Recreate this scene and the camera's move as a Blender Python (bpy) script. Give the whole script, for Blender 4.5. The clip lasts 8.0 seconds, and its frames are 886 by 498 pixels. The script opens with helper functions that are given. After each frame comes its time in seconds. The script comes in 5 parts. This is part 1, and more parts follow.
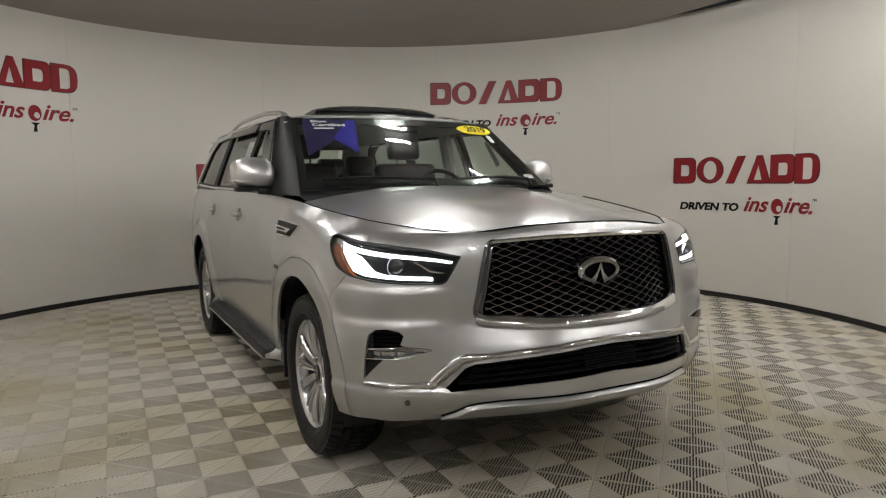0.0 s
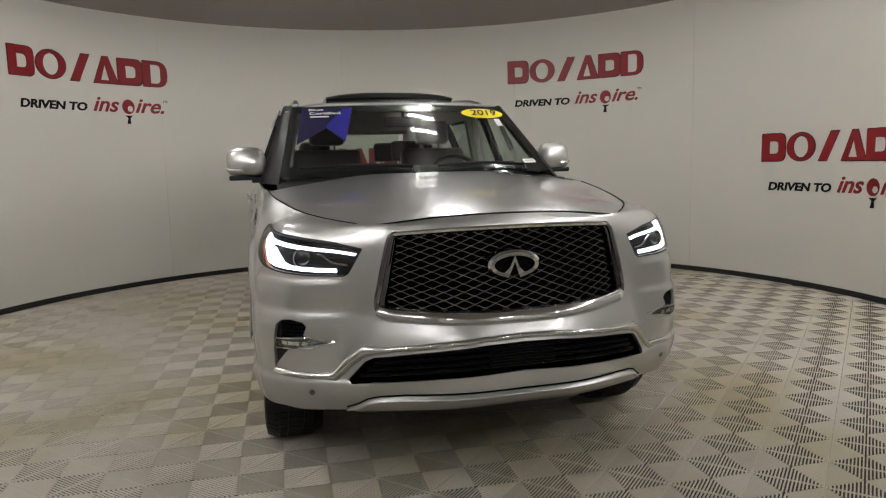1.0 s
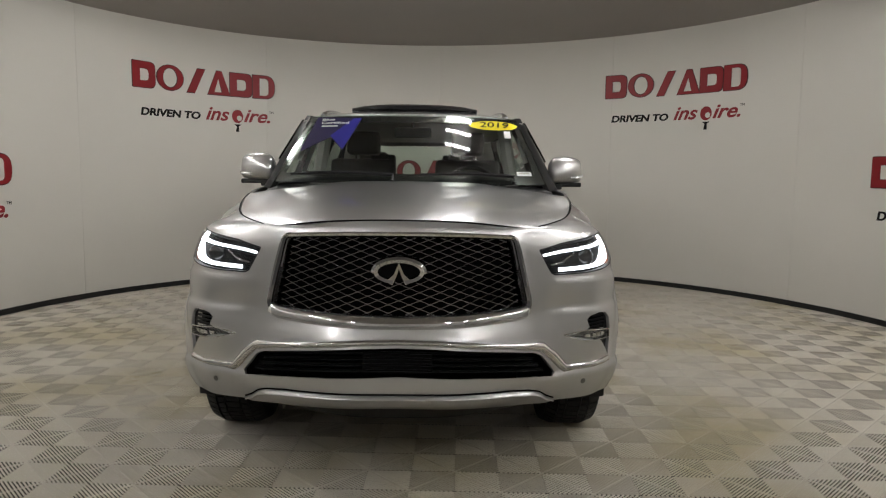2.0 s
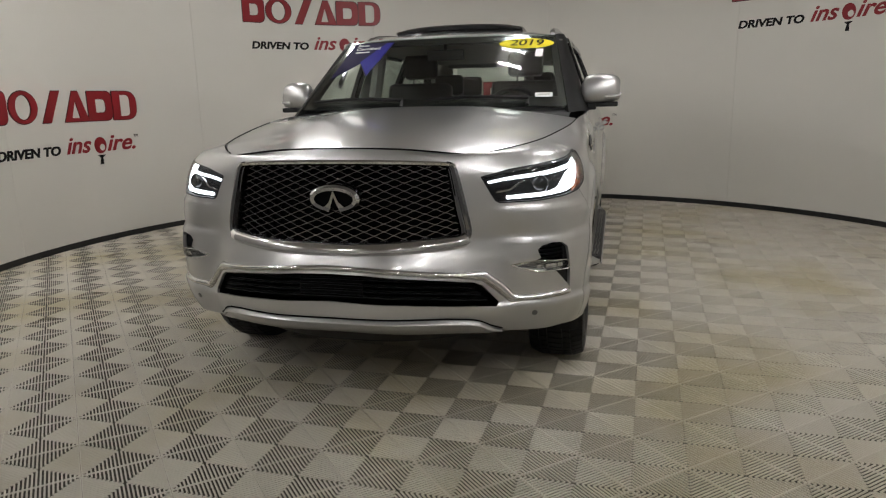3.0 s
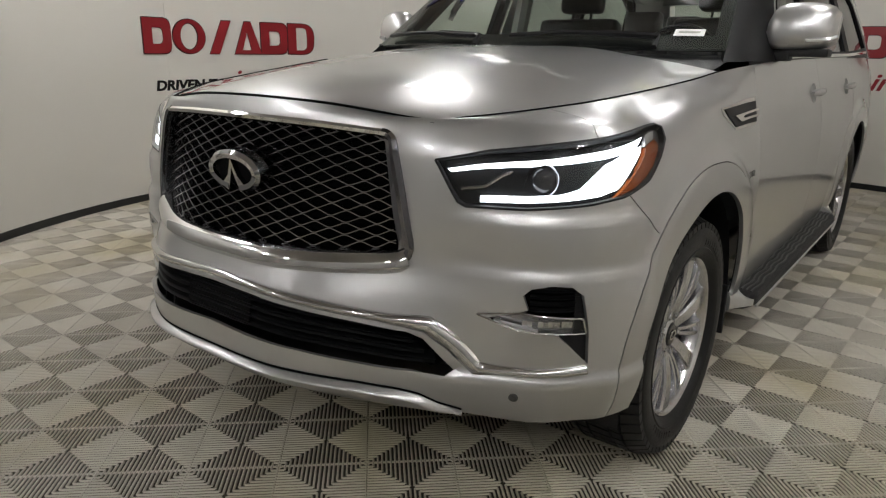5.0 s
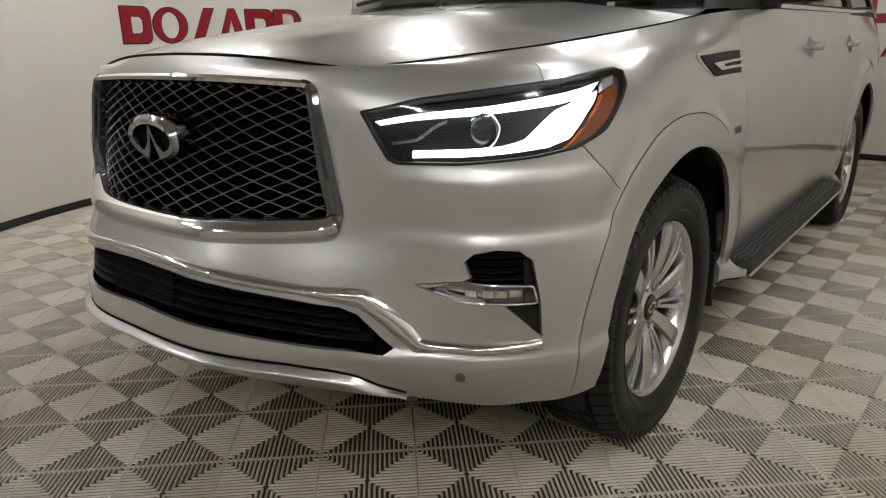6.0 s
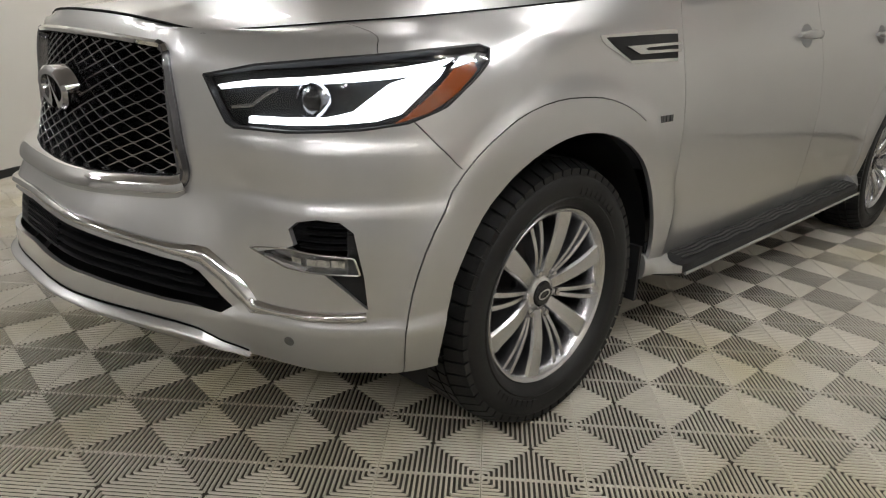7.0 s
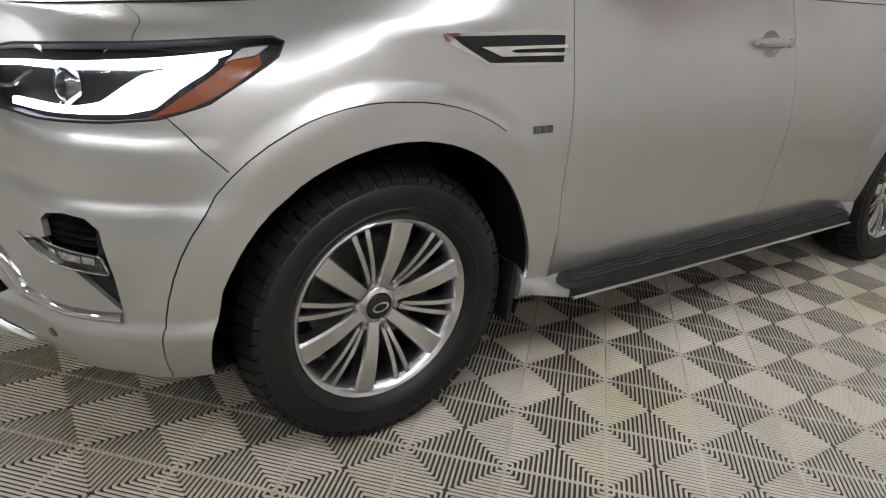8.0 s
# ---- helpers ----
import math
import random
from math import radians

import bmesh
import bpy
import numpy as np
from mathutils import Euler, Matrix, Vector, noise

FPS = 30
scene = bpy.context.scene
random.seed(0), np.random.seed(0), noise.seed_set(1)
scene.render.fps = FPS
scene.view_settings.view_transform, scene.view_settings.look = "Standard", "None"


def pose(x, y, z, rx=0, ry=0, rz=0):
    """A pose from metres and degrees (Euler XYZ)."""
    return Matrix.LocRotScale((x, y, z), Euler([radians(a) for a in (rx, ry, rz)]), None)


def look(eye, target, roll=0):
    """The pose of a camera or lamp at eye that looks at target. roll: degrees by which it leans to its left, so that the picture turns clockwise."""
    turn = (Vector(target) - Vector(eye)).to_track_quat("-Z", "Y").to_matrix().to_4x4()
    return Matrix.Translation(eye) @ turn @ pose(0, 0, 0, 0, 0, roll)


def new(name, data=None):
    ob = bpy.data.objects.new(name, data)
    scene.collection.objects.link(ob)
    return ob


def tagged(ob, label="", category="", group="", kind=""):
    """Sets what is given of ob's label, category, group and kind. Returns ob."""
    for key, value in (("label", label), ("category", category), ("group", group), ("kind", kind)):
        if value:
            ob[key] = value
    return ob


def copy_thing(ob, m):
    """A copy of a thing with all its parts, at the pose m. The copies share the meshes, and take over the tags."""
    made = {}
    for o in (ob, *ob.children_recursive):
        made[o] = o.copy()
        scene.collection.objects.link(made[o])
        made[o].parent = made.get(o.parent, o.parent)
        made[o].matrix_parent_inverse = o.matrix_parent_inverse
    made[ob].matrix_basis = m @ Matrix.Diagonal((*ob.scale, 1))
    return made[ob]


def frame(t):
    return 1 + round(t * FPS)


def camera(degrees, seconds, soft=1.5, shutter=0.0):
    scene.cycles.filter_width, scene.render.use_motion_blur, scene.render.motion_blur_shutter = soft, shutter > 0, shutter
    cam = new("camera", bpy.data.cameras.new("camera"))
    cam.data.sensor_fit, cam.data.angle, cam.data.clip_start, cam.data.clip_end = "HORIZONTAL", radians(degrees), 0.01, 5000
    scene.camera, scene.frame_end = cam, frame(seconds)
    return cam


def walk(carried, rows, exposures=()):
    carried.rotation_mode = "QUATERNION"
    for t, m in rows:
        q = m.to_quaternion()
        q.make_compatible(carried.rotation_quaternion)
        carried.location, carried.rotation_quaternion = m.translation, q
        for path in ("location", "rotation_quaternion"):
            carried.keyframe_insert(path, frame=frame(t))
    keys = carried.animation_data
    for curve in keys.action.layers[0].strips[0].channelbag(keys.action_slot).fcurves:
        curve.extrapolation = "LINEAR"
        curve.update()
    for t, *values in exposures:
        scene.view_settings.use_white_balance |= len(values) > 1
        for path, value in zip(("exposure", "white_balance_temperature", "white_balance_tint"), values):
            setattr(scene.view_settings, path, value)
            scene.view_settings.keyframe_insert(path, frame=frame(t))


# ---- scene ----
cam = camera(65.4, 8.0, soft=1.2)
PATH = [
    (0, (-1.932, -3.207, 1.331), (-1.005, -1.445, 1.132), -0.4),
    (0.5, (-1.507, -3.388, 1.339), (-0.822, -1.523, 1.111), -1.4),
    (1, (-0.997, -3.516, 1.368), (-0.473, -1.603, 1.112), -1.3),
    (1.5, (-0.439, -3.703, 1.398), (-0.146, -1.739, 1.166), -1.9),
    (1.7, (-0.213, -3.714, 1.329), (-0.016, -1.735, 1.120), -0.8),
    (2.8, (0.944, -3.715, 1.343), (0.556, -1.778, 1.033), 0.0),
    (3, (1.122, -3.582, 1.342), (0.644, -1.687, 0.916), -1.3),
    (3.5, (1.527, -3.282, 1.325), (0.764, -1.476, 0.930), 2.6),
    (4, (1.620, -2.817, 1.314), (0.690, -1.103, 0.867), 2.5),
    (4.5, (1.618, -2.376, 1.297), (0.572, -0.762, 0.751), 3.4),
    (4.7, (1.602, -2.252, 1.296), (0.490, -0.683, 0.743), 2.9),
    (5.8, (1.614, -1.903, 1.186), (0.424, -0.403, 0.607), -1.5),
    (6, (1.653, -1.870, 1.163), (0.460, -0.370, 0.589), -1.2),
    (6.5, (1.878, -1.705, 1.141), (0.559, -0.306, 0.592), -0.3),
    (7, (2.078, -1.492, 1.174), (0.716, -0.183, 0.516), 1.6),
    (7.5, (2.254, -1.184, 1.242), (0.851, 0.052, 0.532), 3.4),
    (8, (2.371, -0.873, 1.271), (0.895, 0.242, 0.509), 5.3),
]
walk(cam, [(t, look(eye, target, roll)) for t, eye, target, roll in PATH], exposures=[(0.0, -0.4, 6420, 10), (3.5, -0.5, 6320, 10), (4.5, -0.45, 6280, 10), (6.0, -0.2, 6320, 10), (7.0, -0.07, 6320, 10), (8.0, 0.12, 6080, 10)])

# ---- light ----
world = bpy.data.worlds.new("world")
scene.world = world
world.use_nodes = True
world.node_tree.nodes["Background"].inputs[0].default_value = (0.9, 0.95, 1.0, 1)
world.node_tree.nodes["Background"].inputs[1].default_value = 0.02
TUBE_GLOW = 131.0
CEIL, CEIL_RISE = 3.085, 0.016
WALL_C, WALL_R, WALL_END = Vector((0.237, 1.686)), 4.18, 127.0
BACK_Y = -6.2
# ceiling fixtures: x, y, turn
FIXTURES = [(0.5, 1.7, 0), (1.6, 1.2, 0), (-1.7, 2.2, 0), (-2.7, 0.9, 0), (-2.7, -0.6, 0), (-2.5, -2.0, 0), (-2.4, -3.4, 0), (-1.6, -4.8, 0), (1.5, -4.9, 0), (2.5, -4.0, 0),
            (2.9, -2.9, 0), (2.9, -1.7, 0), (2.6, -0.5, 0), (3.1, 0.6, 0)]


# ---- materials ----
def material(name, colour, rough=0.5, metal=0.0, vary=0.0, scale=8.0, bump=0.0, bump_scale=60.0, coat=0.0, spec=0.5, rough_vary=0.0, emit=0.0, emit_colour=None, fine=0.0, fine_scale=900.0, per_object=0.0):
    m = bpy.data.materials.new(name)
    m.use_nodes = True
    nt = m.node_tree
    b = nt.nodes["Principled BSDF"]
    b.inputs["Base Color"].default_value = (*colour, 1)
    b.inputs["Roughness"].default_value = rough
    b.inputs["Metallic"].default_value = metal
    b.inputs["Specular IOR Level"].default_value = spec
    b.inputs["Coat Weight"].default_value = coat
    b.inputs["Coat Roughness"].default_value = 0.04
    if emit:
        b.inputs["Emission Color"].default_value = (*(emit_colour or colour), 1)
        b.inputs["Emission Strength"].default_value = emit
    co = nt.nodes.new("ShaderNodeTexCoord")

    def noisy(sc, detail=4):
        n = nt.nodes.new("ShaderNodeTexNoise")
        n.inputs["Scale"].default_value = sc
        n.inputs["Detail"].default_value = detail
        nt.links.new(co.outputs["Object"], n.inputs["Vector"])
        return n.outputs["Fac"]

    def mathn(op, a, bb):
        n = nt.nodes.new("ShaderNodeMath")
        n.operation = op
        for k, v in enumerate((a, bb)):
            if isinstance(v, (int, float)):
                n.inputs[k].default_value = v
            else:
                nt.links.new(v, n.inputs[k])
        return n.outputs[0]

    value = None
    for amount, sc in ((vary, scale), (fine, fine_scale)):
        if amount:
            v = mathn("MULTIPLY_ADD", noisy(sc), 2 * amount)
            v.node.inputs[2].default_value = 1 - amount
            value = v if value is None else mathn("MULTIPLY", value, v)
    if per_object:
        info = nt.nodes.new("ShaderNodeObjectInfo")
        v = mathn("MULTIPLY_ADD", info.outputs["Random"], 2 * per_object)
        v.node.inputs[2].default_value = 1 - per_object
        value = v if value is None else mathn("MULTIPLY", value, v)
    if value is not None:
        mix = nt.nodes.new("ShaderNodeVectorMath")
        mix.operation = "SCALE"
        mix.inputs[0].default_value = colour
        nt.links.new(value, mix.inputs["Scale"])
        nt.links.new(mix.outputs[0], b.inputs["Base Color"])
    if rough_vary:
        v = mathn("MULTIPLY_ADD", noisy(scale * 1.7), rough_vary)
        v.node.inputs[2].default_value = rough - rough_vary / 2
        nt.links.new(v, b.inputs["Roughness"])
    if bump:
        n = nt.nodes.new("ShaderNodeBump")
        n.inputs["Strength"].default_value = bump
        n.inputs["Distance"].default_value = 0.002
        nt.links.new(noisy(bump_scale), n.inputs["Height"])
        nt.links.new(n.outputs[0], b.inputs["Normal"])
    return m


def glass(name, tint):
    """Thin sheet glass: clear with a surface reflection that grows at grazing angles."""
    m = bpy.data.materials.new(name)
    m.use_nodes = True
    nt = m.node_tree
    nt.nodes.remove(nt.nodes["Principled BSDF"])
    tr, gl = nt.nodes.new("ShaderNodeBsdfTransparent"), nt.nodes.new("ShaderNodeBsdfGlossy")
    tr.inputs[0].default_value = (*tint, 1)
    gl.inputs["Roughness"].default_value = 0.015
    lw = nt.nodes.new("ShaderNodeLayerWeight")
    lw.inputs[0].default_value = 0.5
    pw, fr = nt.nodes.new("ShaderNodeMath"), nt.nodes.new("ShaderNodeMath")
    pw.operation, fr.operation = "POWER", "MULTIPLY_ADD"
    pw.inputs[1].default_value, fr.inputs[1].default_value, fr.inputs[2].default_value = 5.0, 0.92, 0.05
    nt.links.new(lw.outputs["Facing"], pw.inputs[0])
    nt.links.new(pw.outputs[0], fr.inputs[0])
    mx = nt.nodes.new("ShaderNodeMixShader")
    nt.links.new(fr.outputs[0], mx.inputs[0])
    nt.links.new(tr.outputs[0], mx.inputs[1])
    nt.links.new(gl.outputs[0], mx.inputs[2])
    nt.links.new(mx.outputs[0], nt.nodes["Material Output"].inputs[0])
    return m


M_PAINT = material("silver_paint", (0.55, 0.55, 0.55), 0.33, 0.83, vary=0.03, scale=3, fine=0.10, fine_scale=1400, coat=1.0)
M_CHROME = material("chrome", (0.70, 0.70, 0.70), 0.06, 1.0, rough_vary=0.05, scale=5)
M_DARKCHROME = material("dark_chrome", (0.20, 0.20, 0.215), 0.10, 1.0, rough_vary=0.06, scale=5)
M_BLACKGLOSS = material("gloss_black", (0.012, 0.012, 0.013), 0.12, 0, rough_vary=0.08, scale=4)
M_BLACK = material("black_plastic", (0.011, 0.011, 0.012), 0.5, 0, vary=0.2, scale=20, bump=0.25, bump_scale=500, spec=0.28)
M_PILLAR = material("satin_black_trim", (0.009, 0.009, 0.0095), 0.45, 0, rough_vary=0.1, scale=6, spec=0.10)
# near-black for matt trim and for painted shade in openings and gaps
M_VOID = material("shade_and_trim_black", (0.004, 0.004, 0.0042), 0.85, 0, vary=0.2, scale=20, spec=0.08)
M_RUBBER = material("tyre_rubber", (0.0080, 0.0080, 0.0082), 0.50, 0, vary=0.30, scale=7, bump=0.35, bump_scale=220, rough_vary=0.25, spec=0.35)
M_RIM = material("machined_alloy", (0.66, 0.66, 0.68), 0.24, 1.0, vary=0.06, scale=10, rough_vary=0.12)
M_GRILLE = material("satin_dark_grille", (0.22, 0.22, 0.23), 0.20, 1.0, rough_vary=0.1, scale=20)
M_LAMPBED = material("lamp_reflector_bed", (0.30, 0.30, 0.31), 0.22, 1.0, vary=0.35, scale=70)
# board ribs: lighter, glossier black puts their glimmer into the colour
M_GRIP = material("glimmer_grip_rubber", (0.026, 0.026, 0.027), 0.35, 0, vary=0.3, scale=25)
M_SENSOR = material("sensor_silver", (0.20, 0.20, 0.20), 0.3, 0.9, vary=0.1)
M_EMBLEM = material("emblem_chrome", (0.46, 0.46, 0.47), 0.05, 1.0, rough_vary=0.04, scale=8)
M_STEEL = material("brake_steel", (0.10, 0.098, 0.095), 0.4, 0.9, vary=0.2, scale=30)
M_GLASS = glass("windscreen_glass", (0.78, 0.85, 0.80))
M_SIDEGLASS = glass("side_glass", (0.70, 0.76, 0.72))
M_TINT = glass("privacy_glass", (0.46, 0.51, 0.48))
M_LENS = glass("lamp_lens", (0.93, 0.94, 0.95))
M_DRL = material("lamp_light_guide", (0.95, 0.97, 1.0), 0.3, 0, emit=6.0, emit_colour=(0.93, 0.97, 1.0))
M_AMBER = material("amber_reflector", (0.20, 0.046, 0.008), 0.2, 0, vary=0.25, scale=60)
M_CLEAR = material("clear_reflector", (0.75, 0.75, 0.74), 0.15, 0.6, vary=0.2, scale=80)
M_SEAT = material("dark_leather", (0.035, 0.033, 0.032), 0.45, 0, vary=0.15, scale=12, bump=0.3, bump_scale=150)
M_TRIMLIGHT = material("grey_trim", (0.46, 0.45, 0.42), 0.6, 0, vary=0.08, scale=10)
M_TILE = material("rib_tile_plastic", (0.54, 0.505, 0.435), 0.30, 0, vary=0.14, scale=1.3, fine=0.06, fine_scale=160, rough_vary=0.2, per_object=0.05)
# yellowish worn patches across the floor
_nt = M_TILE.node_tree
_geo, _no, _ramp, _mix = (_nt.nodes.new(k) for k in ("ShaderNodeNewGeometry", "ShaderNodeTexNoise", "ShaderNodeMapRange", "ShaderNodeMix"))
_no.inputs["Scale"].default_value, _no.inputs["Detail"].default_value = 0.9, 5
_ramp.inputs["From Min"].default_value, _ramp.inputs["From Max"].default_value = 0.46, 0.66
_mix.data_type, _mix.blend_type = "RGBA", "MULTIPLY"
_mix.inputs[7].default_value = (0.85, 0.81, 0.65, 1)
_bsdf = _nt.nodes["Principled BSDF"]
_from = _bsdf.inputs["Base Color"].links[0].from_socket
_nt.links.new(_geo.outputs["Position"], _no.inputs["Vector"])
_nt.links.new(_no.outputs["Fac"], _ramp.inputs["Value"])
_nt.links.new(_ramp.outputs[0], _mix.inputs[0])
_nt.links.new(_from, _mix.inputs[6])
_nt.links.new(_mix.outputs[2], _bsdf.inputs["Base Color"])
# brown underfloor, its colour kept dark for the shade between ribs
M_SUBFLOOR = material("gap_shade_underfloor", (0.040, 0.034, 0.024), 0.9, 0, vary=0.3, scale=6)
M_WALL = material("painted_wall", (0.71, 0.685, 0.63), 0.75, 0, vary=0.025, scale=1.2, bump=0.15, bump_scale=130)
# walls out of view: grey chosen to dim what the car reflects
M_UNSEENWALL = material("unseen_wall_grey", (0.30, 0.29, 0.275), 0.8, 0, vary=0.06, scale=2, bump=0.15, bump_scale=120)
M_CEIL = material("grey_ceiling", (0.36, 0.335, 0.31), 0.85, 0, vary=0.04, scale=1.5, bump=0.2, bump_scale=90)
M_BASE = material("black_rubber_base", (0.015, 0.015, 0.015), 0.5, 0, vary=0.2, scale=12)
M_RED = material("red_sign_paint", (0.26, 0.010, 0.016), 0.4, 0, vary=0.08, scale=14)
M_REDDARK = material("dark_sign_edge", (0.045, 0.012, 0.012), 0.5)
M_INK = material("black_vinyl", (0.014, 0.013, 0.013), 0.8, spec=0.1, vary=0.1, scale=20)
M_WHITE = material("white_print", (0.80, 0.80, 0.80), 0.5, vary=0.04, scale=40)
M_YELLOW = material("yellow_sticker", (0.86, 0.72, 0.02), 0.7, spec=0.2, vary=0.04, scale=40)
M_BLUE = material("violet_blue_film", (0.013, 0.009, 0.048), 0.75, spec=0.15, vary=0.08, scale=20)
M_BLUE2 = material("bright_blue_film", (0.022, 0.020, 0.24), 0.75, spec=0.15, vary=0.08, scale=20)
M_TUBE = material("led_tube", (1, 1, 1), 0.4, emit=TUBE_GLOW, emit_colour=(1.0, 0.98, 0.945))
M_FIXTURE = material("fixture_grey", (0.30, 0.29, 0.27), 0.5, vary=0.05)


# ---- mesh helpers ----
def thing(name, label, category, at=(0, 0, 0), group="", kind=""):
    ob = new(name)
    ob.location = at
    ob.empty_display_size = 0.1
    return tagged(ob, label, category, group, kind)


def part(name, bm, mat, parent=None, label="", smooth=True, sharp=35):
    """Links a bmesh as one mesh object under a thing or under a part."""
    me = bpy.data.meshes.new(name)
    bmesh.ops.remove_doubles(bm, verts=bm.verts, dist=0.00002)
    bmesh.ops.recalc_face_normals(bm, faces=bm.faces) if len(bm.faces) < 6000 else None
    if smooth:
        lim = radians(sharp)
        for e in bm.edges:
            if len(e.link_faces) == 2 and e.calc_face_angle(0) > lim:
                e.smooth = False
        for f in bm.faces:
            f.smooth = True
    bm.to_mesh(me)
    bm.free()
    me.materials.append(mat)
    ob = new(name, me)
    if parent is not None:
        ob.parent = parent
        ob.matrix_parent_inverse = Matrix.Translation(-Vector(parent.location)) if parent.parent is None else Matrix.Identity(4)
    if label:
        ob["label"] = label
    return ob


def box(bm, lo, hi, m=None, bevel=0.0):
    vs = [bm.verts.new((x, y, z)) for z in (lo[2], hi[2]) for y in (lo[1], hi[1]) for x in (lo[0], hi[0])]
    fs = [bm.faces.new([vs[i] for i in q]) for q in ((0, 2, 3, 1), (4, 5, 7, 6), (0, 1, 5, 4), (2, 6, 7, 3), (0, 4, 6, 2), (1, 3, 7, 5))]
    if bevel:
        r = bmesh.ops.bevel(bm, geom=list({e for f in fs for e in f.edges}), offset=bevel, segments=3, profile=0.6, affect="EDGES")
        vs = list({v for f in r["faces"] for v in f.verts} | {v for v in vs if v.is_valid})
    if m is not None:
        bmesh.ops.transform(bm, matrix=m, verts=[v for v in vs if v.is_valid])
    return vs


def lathe(bm, prof, segs=64, axis="x", m=None):
    """Turns (radius, along) points round an axis."""
    rings = []
    for k in range(segs):
        a = 2 * math.pi * k / segs
        ring = []
        for r, d in prof:
            c, s_ = r * math.cos(a), r * math.sin(a)
            p = Vector((d, c, s_)) if axis == "x" else Vector((c, d, s_)) if axis == "y" else Vector((c, s_, d))
            ring.append(bm.verts.new(m @ p if m else p))
        rings.append(ring)
    for k in range(segs):
        a, b = rings[k], rings[(k + 1) % segs]
        for j in range(len(prof) - 1):
            bm.faces.new((a[j], a[j + 1], b[j + 1], b[j]))


def tube(bm, pts, rad, segs=8, cap=True):
    """A round bar along points; rad is a number or one for each point."""
    pts = [Vector(p) for p in pts]
    rings, n = [], len(pts)
    up = Vector((0.13, 0.21, 1)).normalized()
    for k, p in enumerate(pts):
        d = (pts[min(k + 1, n - 1)] - pts[max(k - 1, 0)]).normalized()
        a = d.cross(up).normalized()
        b = a.cross(d)
        r = rad[k] if isinstance(rad, (list, tuple)) else rad
        rings.append([bm.verts.new(p + r * (a * math.cos(2 * math.pi * i / segs) + b * math.sin(2 * math.pi * i / segs))) for i in range(segs)])
    for k in range(n - 1):
        for i in range(segs):
            bm.faces.new((rings[k][i], rings[k][(i + 1) % segs], rings[k + 1][(i + 1) % segs], rings[k + 1][i]))
    if cap:
        bm.faces.new(rings[0][::-1])
        bm.faces.new(rings[-1])


def catmull(a, b, c, d, t):
    return 0.5 * ((2 * b) + (c - a) * t + (2 * a - 5 * b + 4 * c - d) * t * t + (3 * b - a - 3 * c + d) * t ** 3)


def spline(knots, t):
    """Catmull-Rom through (key, value...) rows."""
    n = len(knots)
    k = 0
    while k < n - 2 and t > knots[k + 1][0]:
        k += 1
    k0, k1, k2, k3 = knots[max(k - 1, 0)], knots[k], knots[k + 1], knots[min(k + 2, n - 1)]
    f = (t - k1[0]) / (k2[0] - k1[0])
    f = min(max(f, 0.0), 1.0)
    return [catmull(k0[j], k1[j], k2[j], k3[j], f) for j in range(1, len(k1))]


def inside(poly, u, w):
    odd = False
    for (x1, y1), (x2, y2) in zip(poly, poly[1:] + poly[:1]):
        if (y1 > w) != (y2 > w) and u < (x2 - x1) * (w - y1) / (y2 - y1) + x1:
            odd = not odd
    return odd


def rounded(poly, rad, n=4):
    """The polygon with its corners rounded."""
    out, N = [], len(poly)
    for k in range(N):
        p, a, b = Vector(poly[k]), Vector(poly[k - 1]), Vector(poly[(k + 1) % N])
        r = rad[k] if isinstance(rad, (list, tuple)) else rad
        da, db = (a - p), (b - p)
        r = min(r, da.length * 0.45, db.length * 0.45)
        p1, p2 = p + da.normalized() * r, p + db.normalized() * r
        if r < 1e-5:
            out.append(tuple(p))
            continue
        for i in range(n + 1):
            t = i / n
            q = p1 * (1 - t) ** 2 + p * 2 * t * (1 - t) + p2 * t * t
            out.append((q.x, q.y))
    return out


def near_faces(faces, lox, hix, loy, hiy):
    out = []
    for f in faces:
        if not f.is_valid:
            continue
        vs = f.verts
        x = vs[0].co.x
        if x < lox - 0.2 or x > hix + 0.2:
            continue
        xs = [v.co.x for v in vs]
        if max(xs) < lox or min(xs) > hix:
            continue
        ys = [v.co.y for v in vs]
        if max(ys) < loy or min(ys) > hiy:
            continue
        out.append(f)
    return out


def cut_lines(bm, segments, pad=0.012):
    """Cuts the flat sheet along the segments."""
    xs, ys = [p[0] for s_ in segments for p in s_], [p[1] for s_ in segments for p in s_]
    pool = near_faces(bm.faces, min(xs) - 0.03, max(xs) + 0.03, min(ys) - 0.03, max(ys) + 0.03)
    for a, b in segments:
        a, b = Vector((a[0], a[1], 0)), Vector((b[0], b[1], 0))
        d = b - a
        if d.length < 1e-6:
            continue
        d.normalize()
        fs = near_faces(pool, min(a.x, b.x) - pad, max(a.x, b.x) + pad, min(a.y, b.y) - pad, max(a.y, b.y) + pad)
        geom = fs + list({e for f in fs for e in f.edges}) + list({v for f in fs for v in f.verts})
        res = bmesh.ops.bisect_plane(bm, geom=geom, plane_co=a, plane_no=Vector((-d.y, d.x, 0)), dist=1e-6)
        pool = list(dict.fromkeys([f for f in pool if f.is_valid] + [g for g in res["geom"] if isinstance(g, bmesh.types.BMFace)]))


def cut_poly(bm, poly):
    cut_lines(bm, list(zip(poly, poly[1:] + poly[:1])))


